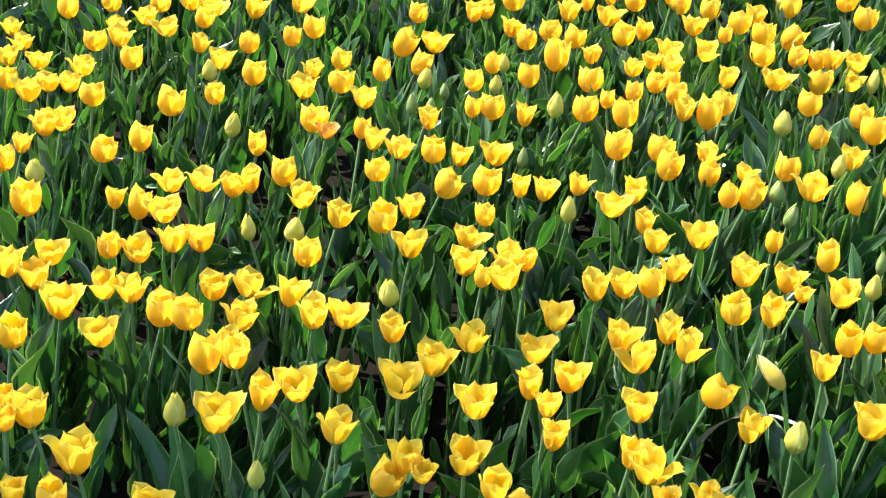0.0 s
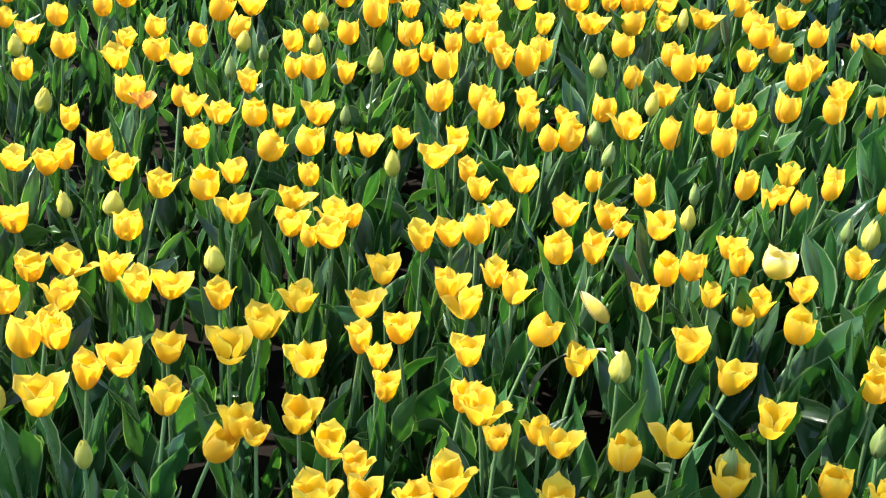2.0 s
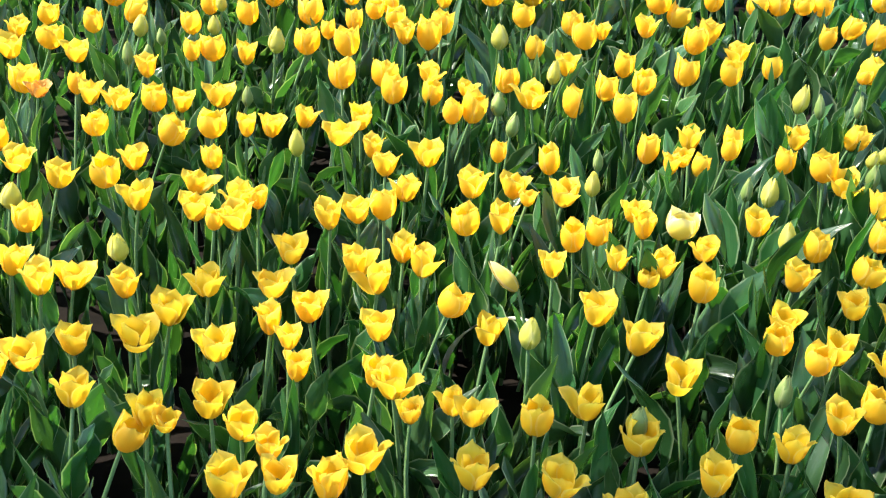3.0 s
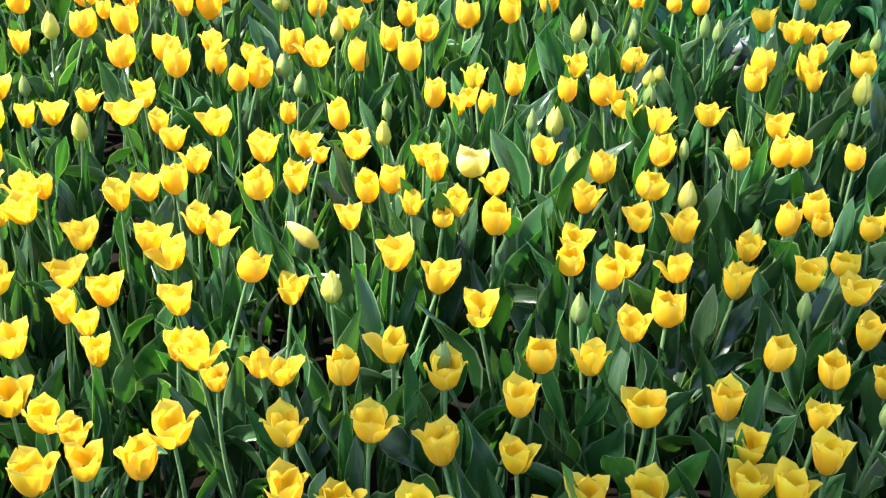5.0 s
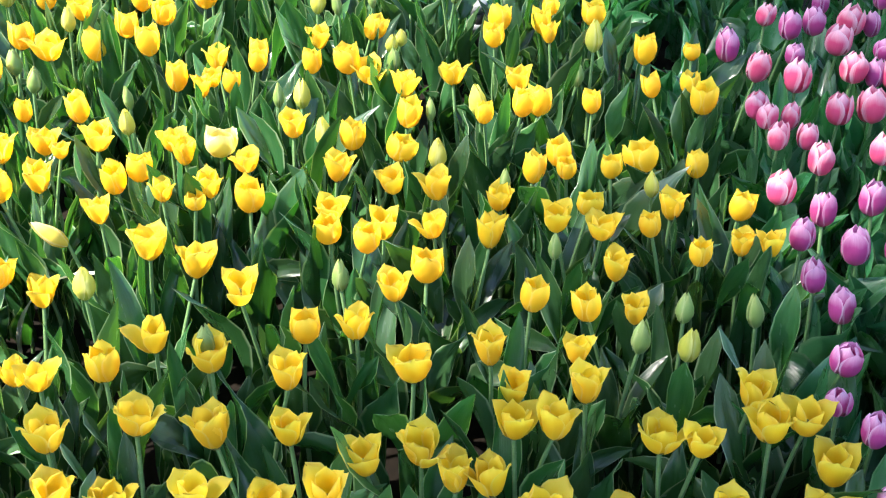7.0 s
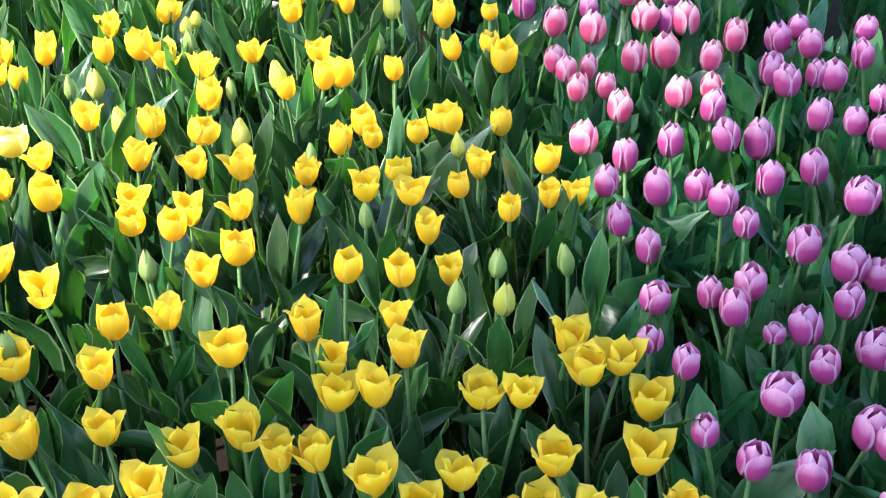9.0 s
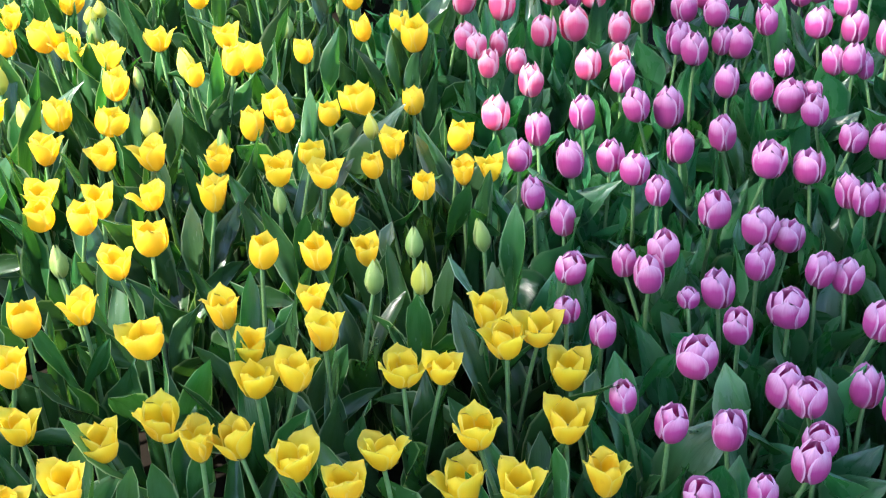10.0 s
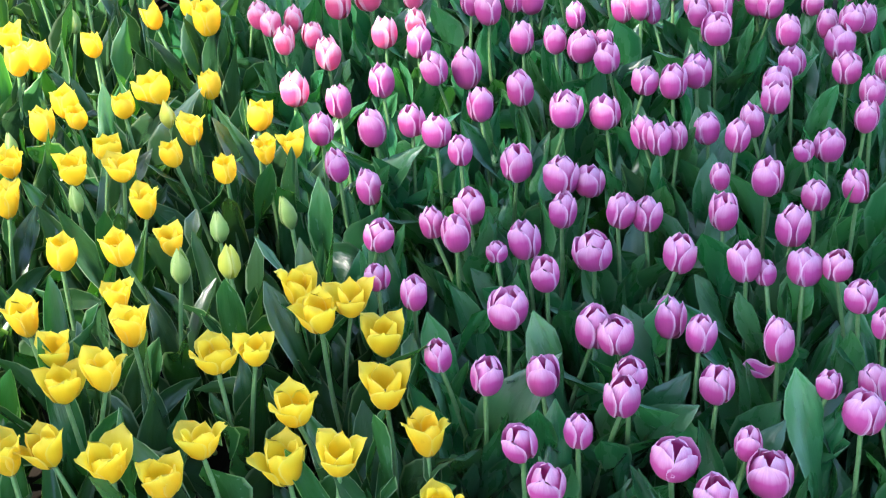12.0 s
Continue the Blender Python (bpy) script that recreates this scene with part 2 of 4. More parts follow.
def stem_mesh(bend, sway, seed):
    """A stem 1 high; its foot is at the origin and its top stands bend metres aside."""
    nu, nv = 7, 9

    def place(u, v):
        a = 2 * math.pi * u
        r = 0.0042 - 0.0012 * v
        return (bend * v ** 1.6 + sway * math.sin(math.pi * v) + r * math.cos(a), 0.4 * sway * math.sin(2 * math.pi * v) + r * math.sin(a), v)

    return grid_mesh("stem", nu, nv, place, STEM)


def pistil_mesh():
    """The receptacle and the pistil inside a flower 1 wide and 1 high, turned in one piece."""
    line = ((.05, -.03), (.10, .0), (.12, .05), (.05, .09), (.045, .36), (.08, .39), (.05, .42), (.004, .43))

    def place(u, v):
        r, z = line[round(v * 7)]
        return (r * math.cos(2 * math.pi * u), r * math.sin(2 * math.pi * u), z)

    return grid_mesh("bloom", 8, 7, place, PISTIL)


BLOOM = pistil_mesh()
STEMS = [stem_mesh(b, s, i) for i, (b, s) in enumerate(((0.0, .006), (.025, .008), (.05, -.006), (.035, .014), (.075, 0.0)))]
BENDS = [0.0, .025, .05, .035, .075]
SETS = {}


def petals_of(shape, material):
    key = (shape, material.name)
    if key not in SETS:
        SETS[key] = [petal_mesh(shape, material, 11 * len(SETS) + i) for i in range(5)]
    return SETS[key]


# leaves: large foot leaves, middle ones, narrow upper ones
LEAF_SIZES = {LEAF.name: ((.35, .064, 4, 9), (.33, .053, 2, 6), (.25, .040, 1, 4)), BLUE_LEAF.name: ((.34, .076, 4, 14), (.33, .064, 2, 9), (.25, .048, 0, 6))}
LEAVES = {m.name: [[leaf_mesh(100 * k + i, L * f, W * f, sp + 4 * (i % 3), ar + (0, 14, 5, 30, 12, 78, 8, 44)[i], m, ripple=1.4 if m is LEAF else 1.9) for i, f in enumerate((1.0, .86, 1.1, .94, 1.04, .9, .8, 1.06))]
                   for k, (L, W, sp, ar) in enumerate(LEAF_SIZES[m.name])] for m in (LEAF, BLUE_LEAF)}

# shape, petal material, inner petals' narrowing, how far petals fall outward (degrees), leaf material
KINDS = {
    "open": ("open", YELLOW, .88, (-7, 7), LEAF),
    "cup": ("cup", YELLOW, .88, (-4, 6), LEAF),
    "bud": ("bud", PALE, .88, (-1, 2), LEAF),
    "green": ("bud", GREEN_BUD, .85, (-1, 1), LEAF),
    "cream": ("cup", WHITE, .88, (-2, 8), LEAF),
    "withered": ("open", AMBER, .85, (4, 22), LEAF),
    "faded": ("bud", WHITE, .88, (0, 6), LEAF),
    "purple": ("egg", PURPLE, .87, (-3, 5), BLUE_LEAF),
    "full": ("egg", PURPLE, .86, (0, 11), BLUE_LEAF),
    "loose": ("egg", PURPLE, .87, (-3, 5), BLUE_LEAF),
    "pink": ("egg", PINK, .87, (-1, 5), BLUE_LEAF),
}


LEAN = Vector((.10, .125))     # the whole bed leans a little this way, metres for each metre of height


def plant(rng, x, y, h, w, tall, kind, lean=None):
    """All pieces of one tulip: (name, mesh, matrix in the plant, parent's index or None), and the plant's own pose.
    x, y, h: the middle of the flower; w, tall: its size; lean: the way it nods, in degrees from +x."""
    shape, mat, inner, fall, leafmat = KINDS[kind]
    base = h - tall * .45
    tall *= {"open": .77, "cup": .87, "egg": .94, "bud": .95}[shape]
    h = base + tall / 2
    i = rng.randrange(len(STEMS))
    turn = rng.uniform(0, 360)
    nod = rng.uniform(0, 9)
    if lean is not None:
        i, turn, nod = 4, lean, 50 if kind == "faded" else 24
    aside = Vector((BENDS[i] * math.cos(radians(turn)), BENDS[i] * math.sin(radians(turn)), 0))
    way = Vector((LEAN.x + rng.gauss(0, .035), LEAN.y + rng.gauss(0, .035), 1))
    tilt = Vector((0, 0, 1)).rotation_difference(way).to_matrix().to_4x4()
    h = h * way.length
    top = h - tall / 2
    root = Vector((x, y, 0)) - tilt @ (aside + Vector((0, 0, h))) + Vector((0, 0, h / way.length))
    root.z = 0
    pieces = [("stem", STEMS[i], pose(0, 0, 0, 0, 0, turn) @ Matrix.Diagonal((1, 1, top + .004, 1)), None)]
    tip = pose(aside.x, aside.y, top, 0, 0, turn) @ pose(0, 0, 0, 0, nod, 0) @ pose(0, 0, 0, 0, 0, 65 - turn if kind == "loose" else rng.uniform(0, 120))
    fat = {"open": 1.01, "cup": 1.03, "egg": .92, "bud": 1.0}[shape]
    pieces.append(("bloom", BLOOM, tip @ Matrix.Diagonal((w * fat, w * fat, tall, 1)), None))
    mesh, core = petals_of(shape, mat), petals_of(INNER.get(shape, shape), mat)
    rings = (3, 4) if kind == "full" else (3, 3)
    ease = rng.uniform(-4, 4) if shape == "open" else 0
    order = [(g, c, n) for g, n in enumerate(rings) for c in range(n)]
    for ring, c, n in order:
        turn_k = 360 / n * c + 180 / n * ring + rng.uniform(-8, 8)
        q = (inner if ring == 0 else 1.0)
        if ring:
            tip_q = ease + rng.uniform(*fall) + (rng.uniform(12, 22) if shape == "open" and rng.random() < .08 else 0)
            if kind == "loose" and c == 0:
                tip_q = 74
            stretch = rng.uniform(.88, .98) if shape == "egg" else rng.uniform(.90, 1.03)
        else:
            tip_q = rng.uniform(-4, 3) if shape == "open" else .3 * rng.uniform(*fall)
            stretch = rng.uniform(.97, 1.06) if shape == "egg" else rng.uniform(.82, .94) if shape == "cup" else rng.uniform(.86, 1.0)
        m = pose(0, 0, 0, 0, 0, turn_k) @ pose(0, 0, 0, 0, tip_q, 0) @ Matrix.Diagonal((q, q, stretch, 1))
        pieces.append(("petal", (mesh if ring else core)[rng.randrange(5)], m, 1))
    sizes = [0, 1, 2] + ([rng.choice((0, 1, 2))] if leafmat is BLUE_LEAF or y > 1.9 else []) + ([1] if rng.random() < .5 else [0] if rng.random() < .4 else [])
    leafy = min(max((x - .2) / .8, 0), 1)      # the bed grows leafier to that side
    if rng.random() < .7 * leafy:
        sizes.append(rng.choice((1, 2)))
    at = rng.uniform(0, 360)
    for j, size in enumerate(sizes):
        at += 137 + rng.uniform(-30, 30)
        group = LEAVES[leafmat.name][size]
        low = (.01, .045, .12)[size] + rng.uniform(0, .03)
        f = h / .40 * rng.uniform(.82, 1.06)
        wide = 1.0 + .16 * leafy if leafmat is BLUE_LEAF else .78 + .38 * leafy * min(max(2.0 - y, 0), 1)
        f *= .96 + (.12 if leafmat is LEAF else .04) * leafy
        pieces.append(("leaf", group[rng.randrange(len(group))], pose(aside.x * low * 1.5, aside.y * low * 1.5, low, rng.uniform(-6, 6), rng.uniform(-5, 5), at) @ Matrix.Diagonal((f, f * wide, f, 1)), None))
    return pieces, Matrix.Translation(root) @ tilt


def tulip(rng, spec, label, category, group):
    """One tulip as a thing with its parts."""
    pieces, at = plant(rng, *spec)
    ob = tagged(new({"purple": "purple_tulip", "full": "purple_tulip", "loose": "purple_tulip", "pink": "pink_tulip"}.get(spec[5], "yellow_tulip")), label, category, group)
    ob.matrix_basis = at
    made = []
    for name, mesh, m, parent in pieces:
        o = new(name, mesh)
        o.parent = ob if parent is None else made[parent]
        o.matrix_basis = m
        made.append(o)
    return ob


def join_stuff(name, items, label, category):
    """Many pieces (mesh, matrix) as ONE object of kind stuff."""
    verts, faces, uvs, mats, slots, base = [], [], [], [], [], 0
    cache = {}
    for mesh, m in items:
        if mesh.name not in cache:
            co = np.empty(len(mesh.vertices) * 3)
            mesh.vertices.foreach_get("co", co)
            uv = np.zeros(len(mesh.loops) * 2, dtype=np.float32)
            if mesh.uv_layers:
                mesh.uv_layers[0].data.foreach_get("uv", uv)
            cache[mesh.name] = (co.reshape(-1, 3), [tuple(p.vertices) for p in mesh.polygons], uv)
        co, fs, uv = cache[mesh.name]
        mm = np.array(m)
        verts.append(co @ mm[:3, :3].T + mm[:3, 3])
        faces += [tuple(i + base for i in f) for f in fs]
        uvs.append(uv)
        mat = mesh.materials[0]
        if mat not in slots:
            slots.append(mat)
        mats += [slots.index(mat)] * len(fs)
        base += len(co)
    me = bpy.data.meshes.new(name)
    me.from_pydata(np.concatenate(verts).tolist(), [], faces)
    me.uv_layers.new(name="UVMap").data.foreach_set("uv", np.concatenate(uvs))
    for mat in slots:
        me.materials.append(mat)
    me.polygons.foreach_set("material_index", np.array(mats, dtype=np.int32))
    me.polygons.foreach_set("use_smooth", np.ones(len(me.polygons), dtype=bool))
    me.update()
    return tagged(new(name, me), label, category, kind="stuff")


# ---------------------------------------------------------------- ground
def ground_sheet():
    xs = np.concatenate([[-400, -60, -12, -4], np.arange(-1.6, 3.4, .05), [5, 14, 60, 400]])
    ys = np.concatenate([[-400, -60, -12, -3], np.arange(-.8, 4.0, .05), [6, 14, 60, 400]])
    verts = []
    for y in ys:
        for x in xs:
            near = -1.6 < x < 3.4 and -.8 < y < 4.0
            z = .022 * noise.noise((x * 7, y * 7, 0)) + .012 * noise.noise((x * 19, y * 19, 3)) if near else 0
            verts.append((x, y, z - .02))
    n = len(xs)
    faces = [(j * n + i, j * n + i + 1, (j + 1) * n + i + 1, (j + 1) * n + i) for j in range(len(ys) - 1) for i in range(n - 1)]
    me = bpy.data.meshes.new("ground")
    me.from_pydata(verts, [], faces)
    me.polygons.foreach_set("use_smooth", np.ones(len(faces), dtype=bool))
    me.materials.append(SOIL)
    return tagged(new("ground", me), "near-black crumbly soil of the flower bed", "soil", kind="structure")


ground_sheet()


# ---------------------------------------------------------------- unseen trees, added only so that their crowns shade the near and right-hand flowers
BARK = plain_material("bark", (0.10, 0.075, 0.05), (0.19, 0.15, 0.11), 0.9, 14.0, 0.8)
TREE_LEAF = leaf_material("tree_leaf", (0.05, 0.11, 0.03), (0.07, 0.14, 0.04), (0.08, 0.15, 0.05), (1.4, 1.8, 0.4))


def limb(name, a, b, r0, r1, bow, seed):
    a, b = Vector(a), Vector(b)
    way = b - a
    side = way.orthogonal().normalized()
    over = way.normalized().cross(side)
    rng = random.Random(seed)
    ph = rng.uniform(0, 6)

    def place(u, v):
        r = (r0 + (r1 - r0) * v) * (1 + .06 * math.sin(6.28 * u * 3 + 5 * v))
        c = a + way * v + side * bow * math.sin(math.pi * v) + over * .3 * bow * math.sin(4 * v + ph)
        return tuple(c + side * r * math.cos(6.2832 * u) + over * r * math.sin(6.2832 * u))

    return grid_mesh(name, 10, 10, place, BARK)


def tree(foot, middle, radius, leaves, seed):
    rng = random.Random(seed)
    ob = tagged(new("tree"), "unseen tree added to shade part of the flower bed", "tree")
    ob.location = foot
    mid = Vector(middle) - Vector(foot)
    fork = Vector((mid.x * .2, mid.y * .2, mid.z - radius * .9))
    parts = [("trunk", limb("trunk", (0, 0, -.3), fork, .34, .2, .3, seed))]
    for i in range(9):
        a = 6.2832 * i / 9
        end = mid + Vector((math.cos(a) * radius * .75, math.sin(a) * radius * .75, rng.uniform(-.5, .35) * radius))
        parts.append(("limb", limb("limb", fork * rng.uniform(.85, 1.0), end, .13, .03, rng.uniform(-.4, .4), seed + i)))
    for name, me in parts:
        o = new(name, me)
        o.parent = ob
    clumps = []
    for i in range(800):
        d = Vector((rng.gauss(0, 1), rng.gauss(0, 1), rng.gauss(0, 1))).normalized() * radius * rng.uniform(.12, 1.0) ** .33
        clumps.append((mid + Vector((d.x, d.y, d.z * .75)), rng.uniform(.5, 1.1)))
    verts, faces = [], []
    for i in range(leaves):
        c, r = clumps[rng.randrange(len(clumps))]
        p = c + Vector((rng.gauss(0, .5), rng.gauss(0, .5), rng.gauss(0, .4))) * r
        m = pose(p.x, p.y, p.z, rng.uniform(-60, 60), rng.uniform(-60, 60), rng.uniform(0, 360))
        L, w, b = rng.uniform(.16, .26), rng.uniform(.05, .08), len(verts)
        verts += [tuple(m @ Vector(q)) for q in ((0, 0, 0), (L * .45, w, .012), (L, 0, -.02), (L * .45, -w, .012))]
        faces.append((b, b + 1, b + 2, b + 3))
    me = bpy.data.meshes.new("crown")
    me.from_pydata(verts, [], faces)
    me.uv_layers.new(name="UVMap")
    me.materials.append(TREE_LEAF)
    o = new("crown", me)
    o.parent = ob
    o["kind"] = "stuff"
    return ob


# crowns set along the sun's way from where their shade should fall
tree((-13.5, -1.0, 0), Vector((0.35, -3.90, .4)) + SUN_WAY * 20, 4.8, 42000, 5)
tree((-6.0, 11.0, 0), Vector((7.6, 0.8, .4)) + SUN_WAY * 20, 4.8, 34000, 6)

# ---------------------------------------------------------------- the tulips
RNG = random.Random(7)
LABELS = {
    "open": "yellow tulip with pointed petals spread open",
    "cup": "yellow tulip with a closed cup-shaped flower",
    "bud": "pale yellow tulip bud still closed",
    "green": "slim green tulip bud not yet coloured",
    "cream": "cream and yellow tulip, paler than its neighbours",
    "withered": "withered orange-yellow tulip with drooping petals",
    "purple": "purple tulip with an egg-shaped flower and pale petal rims",
    "full": "large double purple tulip with many overlapping petals",
    "loose": "purple tulip with one petal fallen outward",
    "pink": "pink tulip with white petal edges",
}


def spec(row):
    x, y, h, w, t, kind = row[:6]
    return (x, y, h / 100, w / 1000, t / 1000, kind, row[6] if len(row) > 6 else None)


def yellow_tulips(rows):
    for row in rows:
        tulip(RNG, spec(row), LABELS[row[5]], "tulip", "yellow tulips in the bed")


def purple_tulips(rows):
    for row in rows:
        tulip(RNG, spec(row), LABELS[row[5]], "tulip", "purple tulips in the bed")


FAR = []


def far_tulips(rows):
    for row in rows:
        FAR.append(spec(row))


# x, y of the flower in metres, height of its middle in cm, width and height in mm, stage, way it nods
yellow_tulips([
    (1.074, 0.264, 40.4, 52, 58, "open"), (1.069, 0.394, 40.4, 52, 67, "open"), (0.940, 0.545, 40.4, 61, 62, "open"),
    (1.046, 0.455, 38.6, 62, 78, "open"), (0.922, 0.605, 40.8, 61, 66, "open"), (1.160, 0.340, 39.3, 56, 70, "open"),
    (1.006, 0.550, 40.2, 55, 59, "open"), (1.107, 0.490, 39.7, 59, 64, "open"), (0.726, 0.779, 40.2, 58, 67, "open"),
    (0.904, 0.687, 40.6, 52, 67, "open"), (0.870, 0.716, 40.4, 54, 68, "open"), (0.662, 0.820, 39.9, 60, 61, "open"),
    (1.202, 0.429, 39.2, 62, 75, "open"), (0.591, 0.864, 40.3, 56, 61, "open"), (0.793, 0.809, 40.3, 62, 65, "open"),
    (0.861, 0.785, 40.3, 61, 73, "open"), (0.510, 0.942, 38.2, 60, 71, "open"), (1.013, 0.708, 42.1, 56, 69, "open"),
])
yellow_tulips([
    (1.147, 0.585, 40.1, 46, 55, "open"), (0.979, 0.748, 41.1, 56, 69, "open"), (1.126, 0.634, 40.1, 64, 63, "open"),
    (0.452, 0.975, 39.1, 61, 71, "open"), (1.270, 0.477, 39.3, 58, 74, "open"), (0.741, 0.910, 39.8, 50, 64, "open"),
    (0.662, 0.971, 40.0, 65, 80, "open"), (1.250, 0.566, 40.1, 62, 69, "open"), (1.014, 0.800, 40.9, 52, 60, "open"),
    (1.092, 0.743, 42.0, 54, 70, "open"), (1.290, 0.547, 39.9, 54, 68, "open"), (0.583, 1.038, 39.8, 68, 63, "open"),
    (1.273, 0.623, 40.3, 56, 74, "open"), (0.935, 0.917, 40.4, 72, 67, "open"), (0.785, 0.996, 40.9, 56, 72, "open"),
    (0.477, 1.067, 40.2, 58, 72, "open"), (0.288, 1.082, 41.0, 59, 78, "open"), (1.044, 0.890, 40.4, 55, 72, "open"),
])
yellow_tulips([
    (1.137, 0.817, 41.0, 43, 56, "open"), (0.223, 1.086, 41.4, 50, 66, "open"), (0.158, 1.088, 41.4, 65, 77, "open"),
    (1.266, 0.738, 40.4, 31, 59, "bud"), (1.223, 0.788, 40.5, 28, 57, "green"), (0.337, 1.124, 40.8, 65, 70, "open"),
    (0.712, 1.088, 41.0, 65, 72, "open"), (0.846, 1.061, 40.9, 45, 60, "cup"), (0.717, 1.112, 40.9, 29, 52, "green"),
    (0.214, 1.146, 41.4, 47, 56, "open"), (0.920, 1.049, 39.7, 52, 68, "open"), (0.584, 1.153, 40.7, 45, 68, "cup"),
    (1.207, 0.882, 40.7, 42, 62, "cup"), (0.412, 1.188, 40.8, 40, 47, "open"), (1.314, 0.796, 40.6, 27, 50, "green"),
    (1.150, 0.940, 41.5, 44, 65, "cup"), (1.267, 0.847, 39.4, 46, 60, "open"), (0.664, 1.169, 40.7, 52, 69, "open"),
])
yellow_tulips([
    (0.505, 1.198, 39.1, 45, 60, "open"), (0.996, 1.068, 41.4, 50, 66, "open"), (1.397, 0.737, 40.4, 26, 60, "green"),
    (0.182, 1.201, 40.8, 58, 62, "open"), (0.484, 1.245, 37.4, 42, 55, "open"), (0.398, 1.253, 40.9, 57, 74, "open"),
    (0.952, 1.151, 40.7, 27, 55, "green"), (0.810, 1.200, 41.2, 54, 72, "open"), (0.081, 1.224, 41.4, 39, 44, "open"),
    (0.019, 1.228, 40.5, 44, 66, "cup", 1), (1.309, 0.939, 40.7, 51, 67, "open"), (1.079, 1.111, 40.8, 52, 68, "cup"),
    (0.377, 1.290, 41.0, 48, 65, "open"), (0.055, 1.252, 40.9, 50, 68, "open"), (1.248, 1.013, 41.0, 21, 50, "green"),
    (1.417, 0.872, 40.8, 36, 55, "cup"), (0.139, 1.288, 39.0, 60, 71, "open"), (-0.149, 1.213, 40.2, 25, 49, "bud"),
])
yellow_tulips([
    (-0.283, 1.146, 40.5, 57, 54, "open"), (0.266, 1.323, 41.2, 47, 63, "open"), (1.025, 1.195, 41.0, 44, 57, "cup"),
    (1.337, 1.008, 42.0, 57, 60, "open"), (1.129, 1.169, 40.9, 50, 59, "open"), (0.622, 1.346, 40.8, 35, 56, "bud"),
    (1.204, 1.123, 41.2, 57, 77, "open"), (0.787, 1.312, 41.5, 62, 72, "open"), (1.532, 0.839, 40.7, 42, 57, "open"),
    (1.503, 0.872, 40.7, 48, 58, "open"), (0.991, 1.256, 41.1, 46, 57, "cup"), (1.298, 1.072, 41.7, 59, 66, "open"),
    (1.415, 0.979, 41.0, 36, 52, "cup"), (1.073, 1.225, 40.8, 54, 70, "open"), (0.398, 1.384, 41.2, 57, 63, "open"),
    (-0.416, 1.152, 39.6, 40, 62, "cup"), (0.261, 1.388, 41.2, 40, 54, "open"), (0.736, 1.369, 41.7, 66, 72, "open"),
])
yellow_tulips([
    (0.152, 1.385, 41.2, 60, 73, "open"), (-0.056, 1.343, 40.2, 56, 76, "open"), (0.574, 1.406, 39.3, 49, 67, "open"),
    (1.016, 1.303, 41.3, 59, 55, "open"), (1.377, 1.088, 40.8, 43, 49, "cup"), (-0.474, 1.160, 39.9, 42, 57, "open"),
    (1.484, 1.011, 40.8, 57, 66, "open"), (1.271, 1.191, 40.3, 51, 64, "open"), (0.236, 1.441, 41.3, 50, 67, "open"),
    (1.571, 0.945, 40.8, 44, 60, "cup"), (0.516, 1.453, 41.3, 52, 61, "cup", 1), (0.297, 1.460, 41.4, 58, 67, "open"),
    (-0.411, 1.245, 39.6, 68, 87, "open"), (-0.230, 1.345, 39.9, 66, 82, "open"), (1.292, 1.204, 41.4, 19, 42, "green"),
    (1.207, 1.280, 40.7, 57, 70, "open"), (1.493, 1.068, 41.1, 25, 50, "bud"), (1.145, 1.318, 41.5, 54, 65, "open"),
])
yellow_tulips([
    (0.031, 1.456, 40.2, 68, 70, "open"), (-0.293, 1.338, 40.3, 33, 61, "bud"), (0.929, 1.415, 41.7, 47, 73, "cup"),
    (0.847, 1.445, 41.7, 35, 38, "cup"), (-0.125, 1.423, 40.1, 60, 69, "open"), (-0.176, 1.410, 40.0, 55, 75, "open"),
    (-0.062, 1.454, 40.2, 57, 65, "open"), (0.414, 1.519, 41.3, 52, 70, "open"), (0.082, 1.501, 41.0, 60, 77, "open"),
    (1.372, 1.231, 41.9, 42, 64, "cup"), (1.419, 1.199, 39.8, 35, 50, "cup"), 
    (1.478, 1.155, 40.9, 38, 50, "cup"), (0.887, 1.477, 41.8, 50, 67, "open"), (0.245, 1.542, 41.2, 61, 62, "open"),
    (0.816, 1.515, 41.6, 43, 56, "open"), (1.606, 1.079, 40.8, 39, 60, "cup"), (0.493, 1.564, 41.4, 57, 70, "open"),
])
yellow_tulips([
    (1.254, 1.350, 41.3, 33, 59, "bud"), (1.098, 1.426, 40.9, 57, 68, "open"), (0.716, 1.544, 40.1, 47, 63, "open"),
    (0.388, 1.570, 41.4, 55, 75, "open"), (1.429, 1.236, 41.7, 43, 65, "cup"), (1.547, 1.150, 41.1, 59, 68, "cup"),
    (0.143, 1.565, 41.1, 57, 67, "open"), (0.967, 1.500, 41.9, 55, 52, "open"), (1.208, 1.412, 41.9, 54, 59, "cup", -23),
    (0.470, 1.609, 41.5, 50, 68, "open"), (-0.542, 1.319, 39.8, 39, 53, "open"), (-0.513, 1.343, 39.9, 67, 80, "open"),
    (-0.283, 1.493, 39.7, 52, 82, "cup"), (0.281, 1.631, 41.2, 54, 70, "open"), (-0.242, 1.525, 39.4, 56, 77, "open"),
    (0.009, 1.605, 40.1, 56, 65, "open"), (0.770, 1.612, 39.8, 45, 68, "cup"), (0.815, 1.613, 41.2, 46, 63, "cup"),
])
